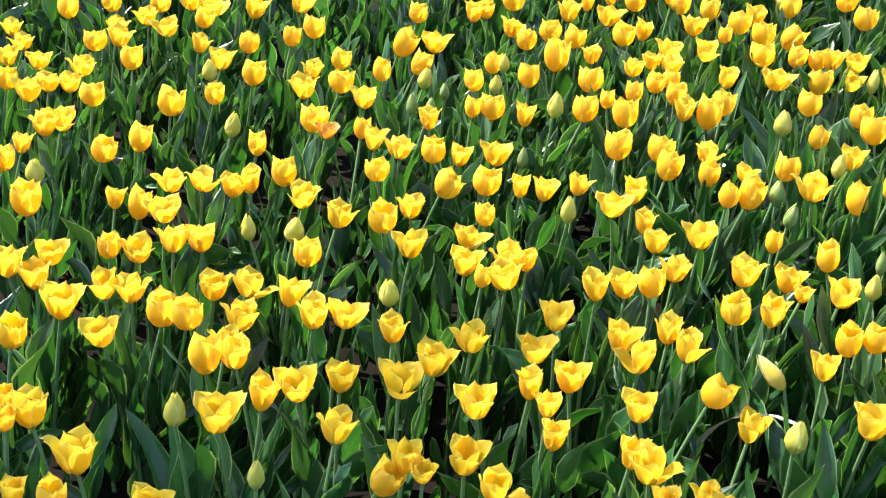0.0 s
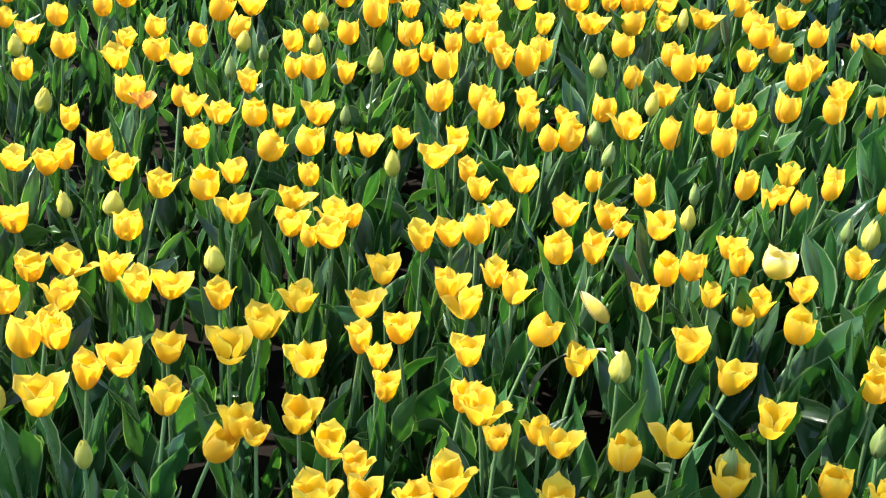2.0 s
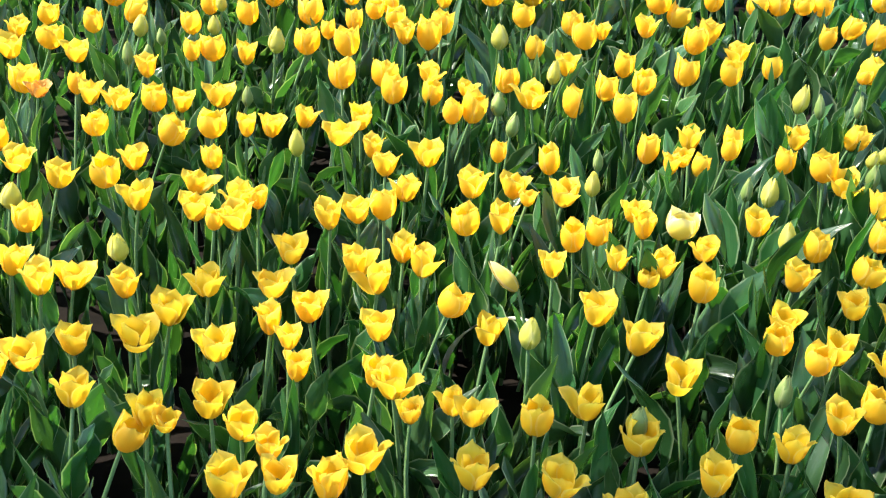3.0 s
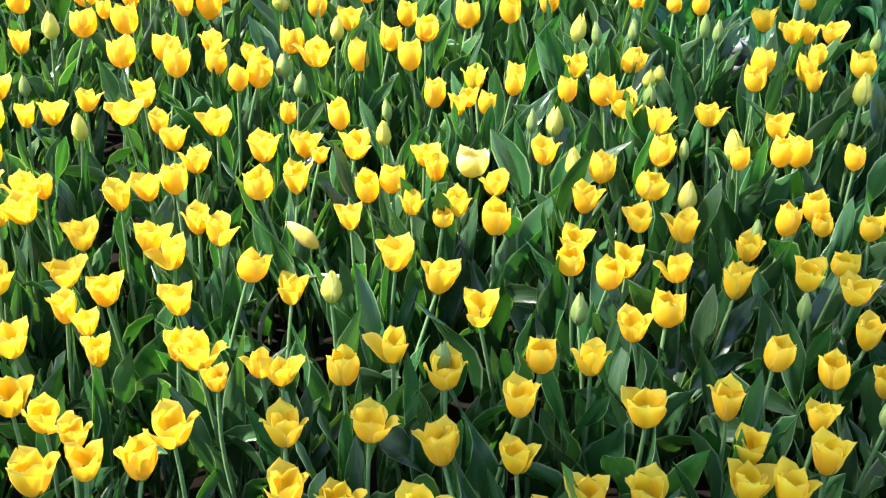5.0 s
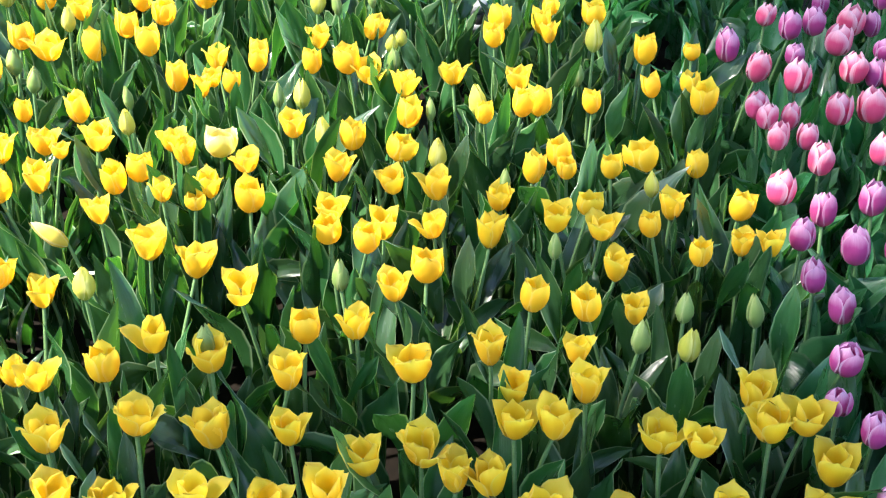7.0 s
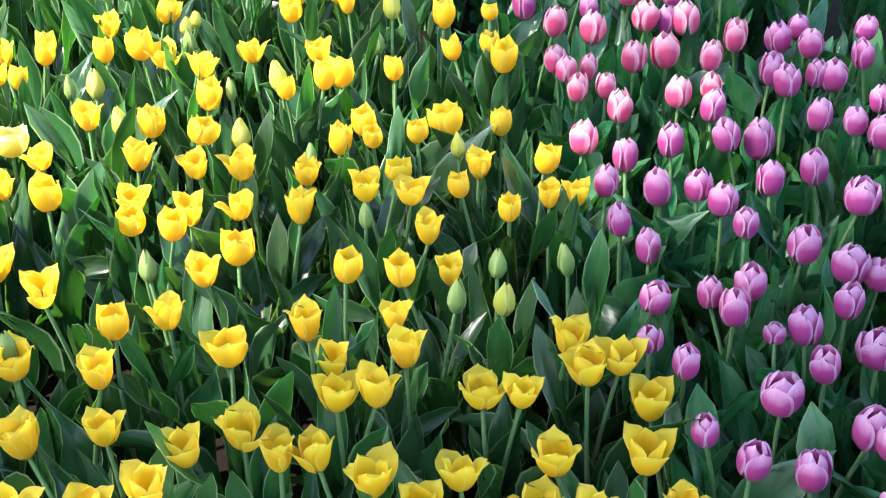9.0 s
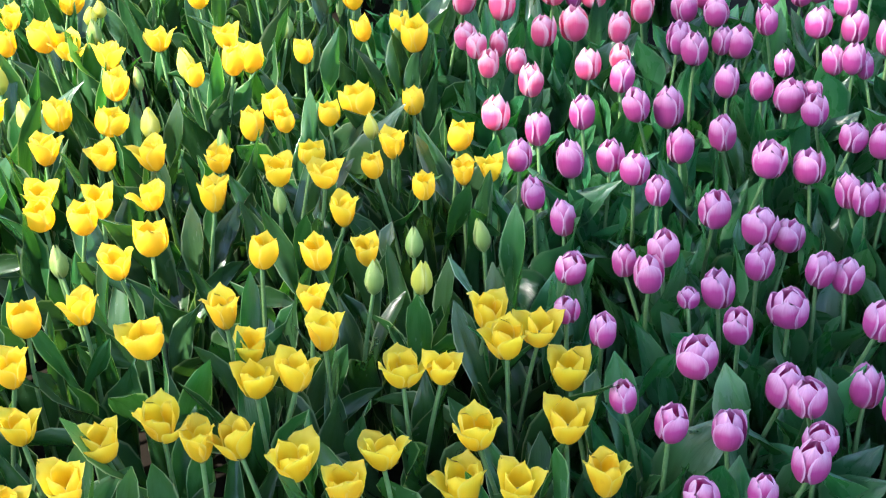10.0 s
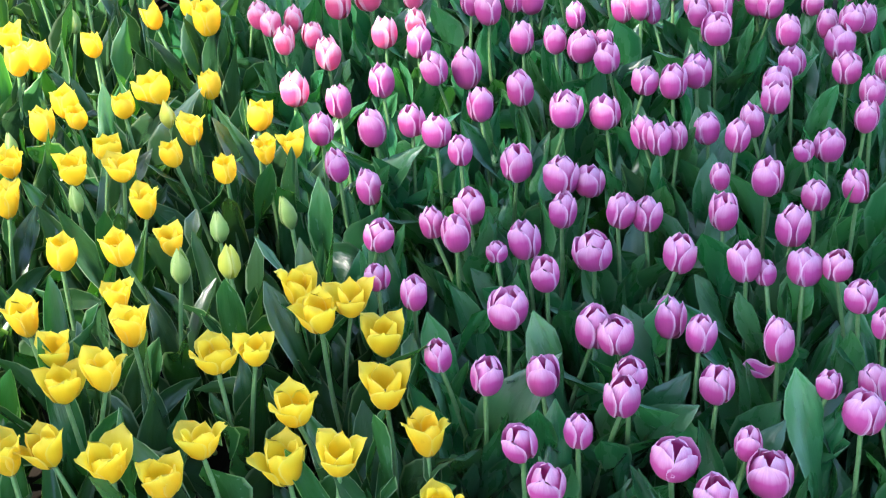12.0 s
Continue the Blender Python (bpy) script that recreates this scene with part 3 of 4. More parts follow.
yellow_tulips([
    (0.896, 1.608, 41.8, 49, 66, "open"), (1.130, 1.526, 41.4, 32, 63, "bud"), (1.177, 1.510, 42.1, 47, 68, "cup"),
    (0.957, 1.588, 42.2, 57, 62, "cream"), (-0.566, 1.373, 39.8, 33, 51, "cup"), (0.591, 1.667, 41.7, 54, 65, "cup"),
    (1.396, 1.412, 41.6, 35, 49, "cup"), (-0.267, 1.563, 39.7, 48, 64, "open"), (-0.074, 1.634, 39.9, 58, 66, "open"),
    (1.089, 1.569, 42.4, 59, 65, "open"), (1.283, 1.497, 42.2, 46, 68, "cup"), (1.464, 1.389, 42.6, 44, 64, "cup"),
    (0.891, 1.651, 41.9, 43, 59, "open"), (1.325, 1.481, 42.0, 19, 47, "green"), (-0.128, 1.640, 39.9, 60, 77, "open"),
    (1.408, 1.445, 43.0, 33, 67, "bud"), (0.667, 1.712, 40.6, 55, 76, "open"), (0.360, 1.731, 41.6, 55, 72, "open"),
])
yellow_tulips([
    (-0.003, 1.699, 40.0, 36, 55, "bud"), (1.591, 1.342, 41.8, 36, 55, "cup"), (0.409, 1.742, 41.5, 59, 65, "open"),
    (1.515, 1.404, 41.8, 45, 68, "cup"), (0.717, 1.736, 41.8, 40, 39, "open"), (-0.258, 1.644, 39.5, 59, 71, "open"),
    (0.458, 1.758, 41.7, 49, 67, "cup"), (0.785, 1.733, 42.1, 62, 69, "open"), (-0.340, 1.609, 40.0, 55, 64, "cup"),
    (-0.466, 1.549, 39.9, 62, 65, "open"), (0.158, 1.763, 40.8, 34, 49, "cup"), (1.778, 1.247, 41.2, 51, 80, "cup"),
    (0.201, 1.774, 40.7, 70, 70, "open"), (-0.181, 1.706, 39.7, 52, 72, "open"), (1.114, 1.677, 42.1, 22, 53, "green"),
    (0.627, 1.799, 42.0, 67, 75, "open"), (0.507, 1.813, 41.7, 59, 66, "open"), (0.705, 1.795, 41.3, 54, 68, "open"),
])
yellow_tulips([
    (1.343, 1.603, 42.3, 57, 68, "open"), (-0.389, 1.635, 40.0, 57, 77, "cup"), (0.855, 1.779, 39.4, 30, 55, "bud"),
    (1.539, 1.496, 41.8, 61, 63, "open"), (1.166, 1.686, 42.4, 33, 61, "bud"), (1.803, 1.303, 40.8, 42, 58, "cup"),
    (1.746, 1.349, 41.5, 37, 57, "cup"), (0.237, 1.822, 41.3, 46, 56, "open"), (0.125, 1.815, 40.8, 60, 72, "open"),
    (-0.313, 1.704, 39.7, 65, 67, "open"), (-0.259, 1.735, 39.5, 68, 64, "open"), (0.204, 1.850, 40.7, 63, 63, "open"),
    (1.647, 1.458, 41.1, 27, 55, "green"), (-0.617, 1.544, 39.9, 50, 75, "cup"), (1.449, 1.595, 42.4, 55, 64, "open"),
    (1.309, 1.678, 42.4, 62, 66, "open"), (1.018, 1.808, 42.2, 42, 58, "open"), (1.284, 1.714, 44.5, 55, 70, "cup"),
])
yellow_tulips([
    (0.885, 1.843, 41.6, 20, 50, "green"), (1.070, 1.795, 42.6, 35, 54, "cup"), (-0.458, 1.692, 39.9, 57, 74, "open"),
    (0.799, 1.876, 40.8, 44, 69, "cup"), (0.022, 1.886, 40.0, 56, 75, "open"), (0.484, 1.913, 41.9, 55, 64, "open"),
    (1.379, 1.701, 41.9, 27, 55, "green"), (1.049, 1.824, 42.6, 41, 49, "open"), (-0.570, 1.649, 39.8, 70, 84, "open"),
    (-0.172, 1.851, 39.6, 51, 67, "cup"), (0.992, 1.868, 42.3, 45, 71, "cup"), (-0.507, 1.704, 40.0, 58, 67, "open"),
    (0.572, 1.937, 41.8, 64, 71, "open"), (0.127, 1.929, 40.6, 58, 61, "open"), (1.897, 1.404, 40.9, 36, 40, "cup"),
    (1.735, 1.517, 43.8, 36, 70, "bud"), (1.246, 1.791, 42.7, 40, 59, "cup"), (1.146, 1.836, 42.7, 37, 57, "cup"),
])
yellow_tulips([
    (1.838, 1.477, 40.8, 48, 75, "cup"), (1.408, 1.760, 42.1, 25, 42, "bud"), (0.468, 1.983, 41.7, 49, 62, "open"),
    (0.716, 1.962, 39.6, 34, 53, "cup"), (1.439, 1.771, 42.1, 26, 39, "bud"), (1.614, 1.689, 41.2, 43, 63, "cup"),
    (1.095, 1.907, 42.8, 53, 67, "open"), (-0.206, 1.922, 39.6, 39, 58, "bud"), (-0.039, 1.976, 39.7, 58, 75, "cup"),
    (1.174, 1.888, 42.8, 40, 57, "cup"), (0.161, 2.010, 40.5, 38, 60, "cup"), (0.327, 2.027, 41.2, 32, 65, "bud"),
    (1.297, 1.856, 43.3, 48, 63, "open"), (1.723, 1.643, 41.8, 43, 61, "open"), (-0.374, 1.878, 39.5, 66, 70, "open"),
    (0.412, 2.035, 41.6, 64, 65, "open"), (-0.292, 1.923, 39.3, 29, 57, "bud"), (-0.642, 1.732, 39.8, 64, 76, "open"),
])
yellow_tulips([
    (-0.486, 1.833, 39.9, 61, 68, "open"), (0.012, 2.030, 39.8, 59, 66, "open"), (1.727, 1.678, 41.9, 41, 65, "cup"),
    (-0.427, 1.874, 40.0, 59, 73, "open"), (0.761, 2.039, 41.2, 28, 57, "green"), (1.660, 1.733, 41.8, 51, 69, "cup"),
    (-0.538, 1.835, 40.0, 42, 63, "cup"), (-0.134, 2.018, 39.7, 66, 70, "open"), (-0.695, 1.748, 39.8, 59, 77, "open"),
    (-0.632, 1.791, 39.9, 62, 60, "open"), (1.428, 1.877, 41.6, 47, 67, "cup", -23), (0.460, 2.106, 41.7, 54, 73, "open"),
    (0.648, 2.099, 42.3, 43, 62, "cup"), (1.008, 2.054, 42.5, 51, 74, "cup"), (1.855, 1.663, 42.1, 55, 66, "cup"),
    (0.692, 2.112, 42.4, 55, 83, "cup"), (1.789, 1.731, 41.9, 38, 48, "cup"), (0.230, 2.139, 40.5, 47, 63, "open"),
])
yellow_tulips([
    (0.752, 2.115, 42.4, 33, 59, "green"), (0.280, 2.135, 41.1, 54, 68, "open"), (0.348, 2.157, 41.1, 50, 64, "open"),
    (0.914, 2.109, 42.5, 56, 84, "cup"), (0.825, 2.129, 43.1, 72, 78, "open"), (0.161, 2.162, 40.4, 60, 72, "cup"),
    (-0.211, 2.084, 39.5, 65, 69, "open"), (1.411, 1.982, 42.9, 23, 57, "green"), (1.481, 1.956, 42.8, 20, 51, "green"),
    (0.066, 2.174, 39.7, 57, 73, "cup", 1), (-0.472, 1.982, 39.9, 67, 68, "open"), (1.653, 1.894, 42.3, 23, 58, "green"),
    (1.924, 1.717, 42.7, 23, 58, "green"), (1.378, 2.016, 43.4, 34, 67, "bud"), (0.697, 2.187, 42.5, 44, 47, "open"),
    (0.625, 2.201, 42.1, 44, 69, "cup"), (1.640, 1.923, 42.4, 23, 59, "green"), (1.809, 1.837, 42.6, 52, 67, "open"),
])
yellow_tulips([
    (1.878, 1.794, 42.7, 62, 64, "open"), (-0.068, 2.186, 39.7, 51, 61, "cup"), (1.002, 2.171, 42.8, 50, 70, "cup"),
    (1.844, 1.836, 42.5, 47, 65, "open"), (0.549, 2.246, 42.2, 57, 78, "cup"), (1.089, 2.179, 42.5, 50, 72, "cup"),
    (-0.328, 2.137, 39.3, 55, 72, "open"), (0.901, 2.220, 43.3, 30, 62, "bud"), (-0.366, 2.121, 39.6, 58, 71, "open"),
    (-0.540, 2.037, 39.9, 49, 78, "cup"), (0.238, 2.294, 40.4, 25, 50, "green"), (-0.427, 2.119, 39.6, 62, 60, "open"),
    (1.801, 1.932, 42.5, 66, 74, "open"), (-0.586, 2.038, 40.0, 45, 63, "open"), (0.098, 2.301, 39.5, 55, 64, "open"),
    (-0.272, 2.198, 39.3, 56, 75, "cup"), (0.806, 2.281, 41.5, 53, 71, "cup"), (1.287, 2.163, 43.8, 49, 69, "cup"),
])
yellow_tulips([
    (0.179, 2.310, 40.4, 68, 72, "open"), (0.637, 2.305, 42.3, 61, 59, "open"), (1.201, 2.212, 43.4, 55, 80, "cup"),
    (-0.490, 2.112, 39.8, 60, 63, "open"), (0.542, 2.336, 41.8, 59, 75, "cup"), (0.041, 2.317, 39.6, 56, 74, "cup"),
    (0.448, 2.333, 41.8, 59, 80, "cup"), (1.698, 2.039, 42.9, 43, 57, "cup"), (0.949, 2.296, 43.0, 59, 71, "open"),
    (1.659, 2.083, 42.6, 36, 40, "cup"), (1.578, 2.120, 42.7, 35, 39, "cup"), (1.083, 2.285, 41.4, 45, 68, "cup"),
])
purple_tulips([
    (1.157, 0.179, 40.3, 45, 54, "purple"), (1.241, 0.017, 39.9, 50, 50, "purple"), (1.201, 0.234, 39.5, 44, 49, "purple"),
    (1.265, 0.081, 40.0, 55, 51, "full"), (1.250, 0.189, 39.3, 38, 47, "purple"), (1.304, -0.020, 39.7, 57, 57, "purple"),
    (1.323, 0.016, 39.8, 34, 47, "purple"), (1.324, 0.171, 39.0, 48, 61, "purple"), (1.274, 0.330, 38.8, 44, 55, "purple"),
    (1.313, 0.275, 38.3, 46, 56, "purple"), (1.273, 0.395, 39.1, 38, 50, "purple"), (1.364, 0.180, 39.2, 44, 46, "purple"),
    (1.402, 0.084, 39.8, 46, 57, "purple"), (1.442, -0.076, 39.9, 54, 56, "purple"), (1.417, 0.225, 39.2, 52, 57, "purple"),
    (1.417, 0.258, 39.3, 51, 63, "purple"), (1.463, -0.028, 40.0, 32, 41, "purple"), (1.391, 0.367, 39.1, 56, 59, "full"),
])
purple_tulips([
    (1.342, 0.482, 39.6, 39, 54, "purple"), (1.472, 0.137, 39.9, 41, 57, "purple"), (1.505, -0.075, 40.0, 43, 55, "purple"),
    (1.507, 0.050, 39.9, 45, 63, "loose"), (1.492, 0.186, 39.2, 44, 62, "purple"), (1.347, 0.545, 39.8, 38, 41, "purple"),
    (1.474, 0.359, 39.5, 43, 55, "purple"), (1.598, -0.051, 39.9, 32, 45, "purple"), (1.496, 0.449, 39.4, 32, 34, "purple"),
    (1.555, 0.329, 39.4, 54, 61, "full"), (1.531, 0.425, 38.9, 48, 62, "purple"), (1.423, 0.599, 39.8, 47, 50, "purple"),
    (1.484, 0.508, 39.7, 45, 61, "purple"), (1.598, 0.226, 39.9, 50, 59, "purple"), (1.641, -0.008, 39.9, 45, 48, "purple"),
    (1.635, 0.144, 40.0, 48, 65, "purple"), (1.642, 0.116, 39.8, 32, 39, "purple"), (1.496, 0.557, 39.9, 37, 53, "purple"),
])
purple_tulips([
    (1.668, 0.074, 40.1, 53, 55, "purple"), (1.683, 0.035, 40.0, 44, 47, "purple"), (1.549, 0.529, 39.7, 48, 60, "purple"),
    (1.615, 0.413, 39.4, 43, 58, "purple"), (1.650, 0.341, 39.7, 45, 57, "purple"), (1.670, 0.306, 39.3, 46, 56, "purple"),
    (1.727, 0.215, 39.8, 45, 64, "purple"), (1.743, 0.119, 40.2, 49, 66, "purple"), (1.526, 0.692, 40.1, 42, 60, "purple"),
    (1.686, 0.456, 39.5, 57, 63, "purple"), (1.709, 0.416, 39.5, 50, 53, "purple"), (1.676, 0.527, 39.2, 54, 65, "purple"),
    (1.528, 0.749, 40.2, 41, 57, "purple"), (1.795, 0.249, 39.8, 32, 46, "purple"), (1.660, 0.616, 40.0, 42, 53, "purple"),
    (1.824, 0.116, 40.1, 44, 50, "purple"), (1.831, 0.190, 40.0, 51, 63, "purple"), (1.877, 0.071, 40.0, 42, 57, "purple"),
])
purple_tulips([
    (1.682, 0.674, 40.3, 52, 57, "purple"), (1.643, 0.766, 40.4, 51, 66, "purple"), (1.595, 0.834, 40.4, 44, 57, "purple"),
    (1.849, 0.370, 39.9, 41, 59, "purple"), (1.688, 0.724, 40.4, 46, 57, "purple"), (1.863, 0.401, 39.5, 41, 60, "purple"),
    (1.872, 0.350, 39.8, 36, 52, "purple"), (1.907, 0.271, 39.9, 42, 59, "purple"), (1.929, 0.169, 40.1, 34, 38, "purple"),
    (1.846, 0.535, 39.4, 56, 66, "full"), (1.918, 0.320, 39.8, 45, 55, "purple"), (1.956, 0.144, 40.0, 49, 56, "purple"),
    (1.887, 0.482, 39.4, 54, 59, "purple"), (1.804, 0.668, 40.0, 47, 65, "purple"), (1.959, 0.264, 40.0, 41, 59, "purple"),
    (1.693, 0.877, 40.4, 48, 61, "purple"), (1.876, 0.634, 39.5, 48, 67, "purple"), (1.660, 0.943, 40.8, 50, 63, "pink"),
])
purple_tulips([
    (1.774, 0.845, 40.4, 47, 63, "purple"), (2.037, 0.260, 40.1, 50, 59, "purple"), (2.070, 0.120, 39.9, 40, 58, "purple"),
    (2.002, 0.471, 39.4, 50, 55, "purple"), (1.845, 0.784, 40.2, 49, 66, "purple"), (2.018, 0.426, 39.8, 49, 63, "purple"),
    (1.898, 0.753, 40.2, 56, 78, "purple"), (2.077, 0.409, 39.7, 53, 63, "purple"), (2.105, 0.279, 40.2, 55, 60, "purple"),
    (2.038, 0.556, 39.5, 49, 61, "purple"), (1.791, 0.974, 40.6, 48, 65, "pink"), (2.153, 0.135, 40.0, 46, 58, "purple"),
    (2.056, 0.618, 39.5, 60, 67, "purple"), (1.906, 0.862, 40.6, 47, 64, "purple"), (2.181, 0.190, 39.9, 50, 58, "purple"),
    (2.051, 0.667, 39.5, 46, 56, "purple"), (1.782, 1.063, 41.0, 42, 58, "pink"), (2.093, 0.595, 39.5, 37, 41, "purple"),
])
purple_tulips([
    (2.036, 0.724, 39.4, 48, 63, "purple"), (2.182, 0.281, 40.1, 51, 56, "purple"), (1.903, 0.931, 40.5, 51, 62, "pink"),
    (1.831, 1.041, 40.4, 40, 53, "pink"), (2.227, 0.141, 39.9, 35, 47, "purple"), (1.962, 0.907, 40.7, 42, 52, "pink"),
    (1.814, 1.119, 41.1, 42, 53, "pink"), (2.223, 0.437, 40.0, 60, 66, "purple"), (1.857, 1.106, 40.6, 38, 56, "pink"),
    (2.155, 0.681, 39.5, 39, 55, "purple"), (2.085, 0.829, 39.5, 52, 68, "purple"), (2.259, 0.321, 40.2, 47, 61, "purple"),
    (2.287, 0.235, 39.9, 57, 63, "purple"), (1.831, 1.162, 41.6, 46, 57, "pink"), (2.229, 0.588, 40.2, 46, 64, "purple"),
    (2.225, 0.618, 39.4, 44, 61, "purple"), (2.090, 0.868, 40.3, 47, 66, "purple"), (1.948, 1.072, 40.4, 51, 67, "pink"),
])
purple_tulips([
    (2.269, 0.486, 40.1, 48, 59, "purple"), (2.147, 0.808, 39.5, 44, 57, "purple"), (2.168, 0.787, 39.5, 58, 64, "purple"),
    (2.251, 0.571, 39.9, 35, 52, "purple"), (2.300, 0.463, 41.4, 50, 71, "purple"), (2.010, 1.046, 40.6, 59, 71, "pink"),
    (2.055, 0.980, 40.7, 46, 66, "pink"), (2.352, 0.389, 40.2, 50, 61, "purple"), (2.404, 0.227, 40.0, 42, 60, "purple"),
    (2.362, 0.522, 39.7, 40, 46, "purple"), (2.270, 0.785, 39.9, 44, 63, "purple"), (2.410, 0.326, 40.2, 43, 47, "purple"),
    (2.354, 0.582, 39.8, 57, 76, "purple"), (2.317, 0.704, 39.9, 55, 64, "purple"), (2.236, 0.877, 39.5, 55, 61, "purple"),
    (2.152, 0.991, 40.3, 48, 71, "pink"), (1.992, 1.214, 40.9, 55, 72, "pink"), (2.355, 0.650, 39.6, 55, 67, "purple"),
])
purple_tulips([
    (1.958, 1.287, 40.7, 51, 68, "pink"), (2.239, 0.947, 39.5, 54, 66, "purple"), (2.428, 0.453, 39.9, 39, 53, "purple"),
    (2.089, 1.163, 40.7, 56, 65, "pink"), (2.129, 1.139, 40.7, 42, 63, "purple"), (2.153, 1.107, 40.6, 59, 73, "pink"),
    (2.299, 0.946, 39.4, 45, 52, "purple"), (2.053, 1.278, 40.7, 43, 49, "purple"), (1.986, 1.394, 40.6, 50, 74, "purple"),
    (2.465, 0.787, 39.6, 60, 68, "purple"), (2.210, 1.191, 41.1, 42, 46, "purple"), (2.165, 1.267, 40.7, 59, 69, "pink"),
    (2.126, 1.360, 41.5, 49, 64, "purple"), (2.185, 1.349, 41.2, 51, 63, "purple"), (2.142, 1.443, 41.2, 45, 53, "pink"),
    (2.259, 1.319, 41.0, 59, 69, "pink"), (2.376, 1.188, 40.7, 57, 66, "pink"), (2.305, 1.297, 41.1, 39, 57, "purple"),
])
far_tulips([
    (1.393, 2.185, 42.9, 43, 65, "cup"), (-0.759, 2.012, 39.8, 62, 93, "cup"), (-0.035, 2.336, 39.5, 69, 69, "open"),
    (1.939, 1.972, 42.2, 41, 47, "cup"), (1.620, 2.166, 42.4, 66, 75, "cup", -12), (-0.095, 2.375, 39.5, 54, 74, "open"),
    (1.356, 2.284, 43.1, 63, 68, "open"), (-0.349, 2.306, 39.2, 43, 64, "cup"), (1.278, 2.361, 43.3, 59, 76, "cup"),
    (-0.778, 2.122, 39.9, 40, 60, "bud"), (0.026, 2.464, 39.7, 64, 68, "open"), (0.915, 2.447, 41.8, 46, 64, "cup"),
    (0.838, 2.463, 42.8, 42, 63, "bud"), (-0.209, 2.415, 39.4, 50, 51, "withered"), (1.042, 2.444, 43.1, 61, 81, "cup"),
    (-0.132, 2.453, 39.5, 40, 63, "cup"), (0.247, 2.537, 40.2, 54, 72, "open"), (0.484, 2.526, 41.9, 60, 85, "cup"),
])
far_tulips([
    (1.085, 2.466, 43.0, 44, 57, "open"), (1.190, 2.453, 42.9, 59, 71, "open"), (0.319, 2.547, 41.0, 41, 66, "bud"),
    (-0.678, 2.256, 40.0, 55, 70, "cup"), (0.623, 2.543, 42.5, 61, 76, "open"), (1.634, 2.397, 40.7, 45, 71, "cup"),
    (0.123, 2.549, 40.1, 38, 61, "cup"), (0.173, 2.562, 40.2, 60, 74, "cup"), (0.682, 2.548, 42.4, 65, 95, "cup"),
    (0.392, 2.575, 41.1, 63, 78, "cup"), (1.357, 2.467, 41.8, 69, 83, "open"), (1.027, 2.517, 43.3, 54, 70, "cup"),
    (-0.611, 2.316, 40.0, 52, 77, "cup"), (-0.426, 2.418, 39.5, 37, 64, "bud"), (0.447, 2.609, 41.0, 36, 58, "cup"),
    (1.768, 2.415, 39.8, 67, 86, "cup", -12), (-0.250, 2.506, 39.4, 64, 82, "cup"), (-0.024, 2.585, 39.5, 28, 64, "green"),
])
far_tulips([
    (-0.875, 2.198, 39.9, 49, 67, "cup"), (0.021, 2.595, 39.5, 25, 46, "green"), (0.726, 2.614, 42.4, 54, 74, "cup"),
    (0.613, 2.636, 41.9, 51, 65, "cup"), (0.925, 2.597, 42.6, 59, 71, "cup"), (1.745, 2.501, 39.4, 53, 77, "cup", -12),
    (0.515, 2.650, 41.9, 42, 68, "cup"), (0.053, 2.664, 39.2, 25, 48, "green"), (1.335, 2.641, 40.0, 61, 70, "cup", -5),
    (-0.141, 2.619, 39.3, 67, 70, "open"), (-0.869, 2.287, 39.9, 50, 62, "open"), (0.178, 2.706, 40.0, 32, 51, "bud"),
    (1.303, 2.669, 41.2, 68, 77, "cup"), (0.576, 2.722, 41.9, 49, 64, "cup"), (1.560, 2.640, 40.3, 56, 63, "cup"),
    (0.126, 2.729, 40.0, 52, 69, "cup"), (1.616, 2.635, 40.1, 59, 67, "cup"), (0.616, 2.745, 41.8, 47, 58, "cup"),
])
far_tulips([
    (1.459, 2.686, 40.4, 49, 80, "cup"), (1.687, 2.636, 40.1, 53, 60, "cup"), (-0.843, 2.374, 40.0, 68, 80, "open"),
    (0.418, 2.777, 41.0, 64, 83, "cup"), (-0.593, 2.521, 39.7, 63, 81, "cup"), (1.739, 2.629, 39.9, 53, 64, "cup"),
    (0.756, 2.753, 42.7, 62, 69, "open"), (0.885, 2.765, 41.9, 76, 76, "open"), (0.265, 2.795, 39.9, 56, 77, "cup"),
    (-0.294, 2.671, 39.3, 69, 81, "open"), (1.889, 2.601, 39.9, 52, 61, "cup"), (-0.821, 2.420, 39.9, 61, 75, "open"),
    (1.137, 2.798, 41.0, 31, 65, "bud"), (1.087, 2.810, 40.7, 57, 62, "open"), (1.009, 2.827, 40.0, 65, 78, "cup"),
    (-0.003, 2.783, 39.5, 38, 61, "bud"), (-0.509, 2.611, 39.4, 46, 68, "cup"), (1.327, 2.791, 40.6, 63, 76, "cup"),
])
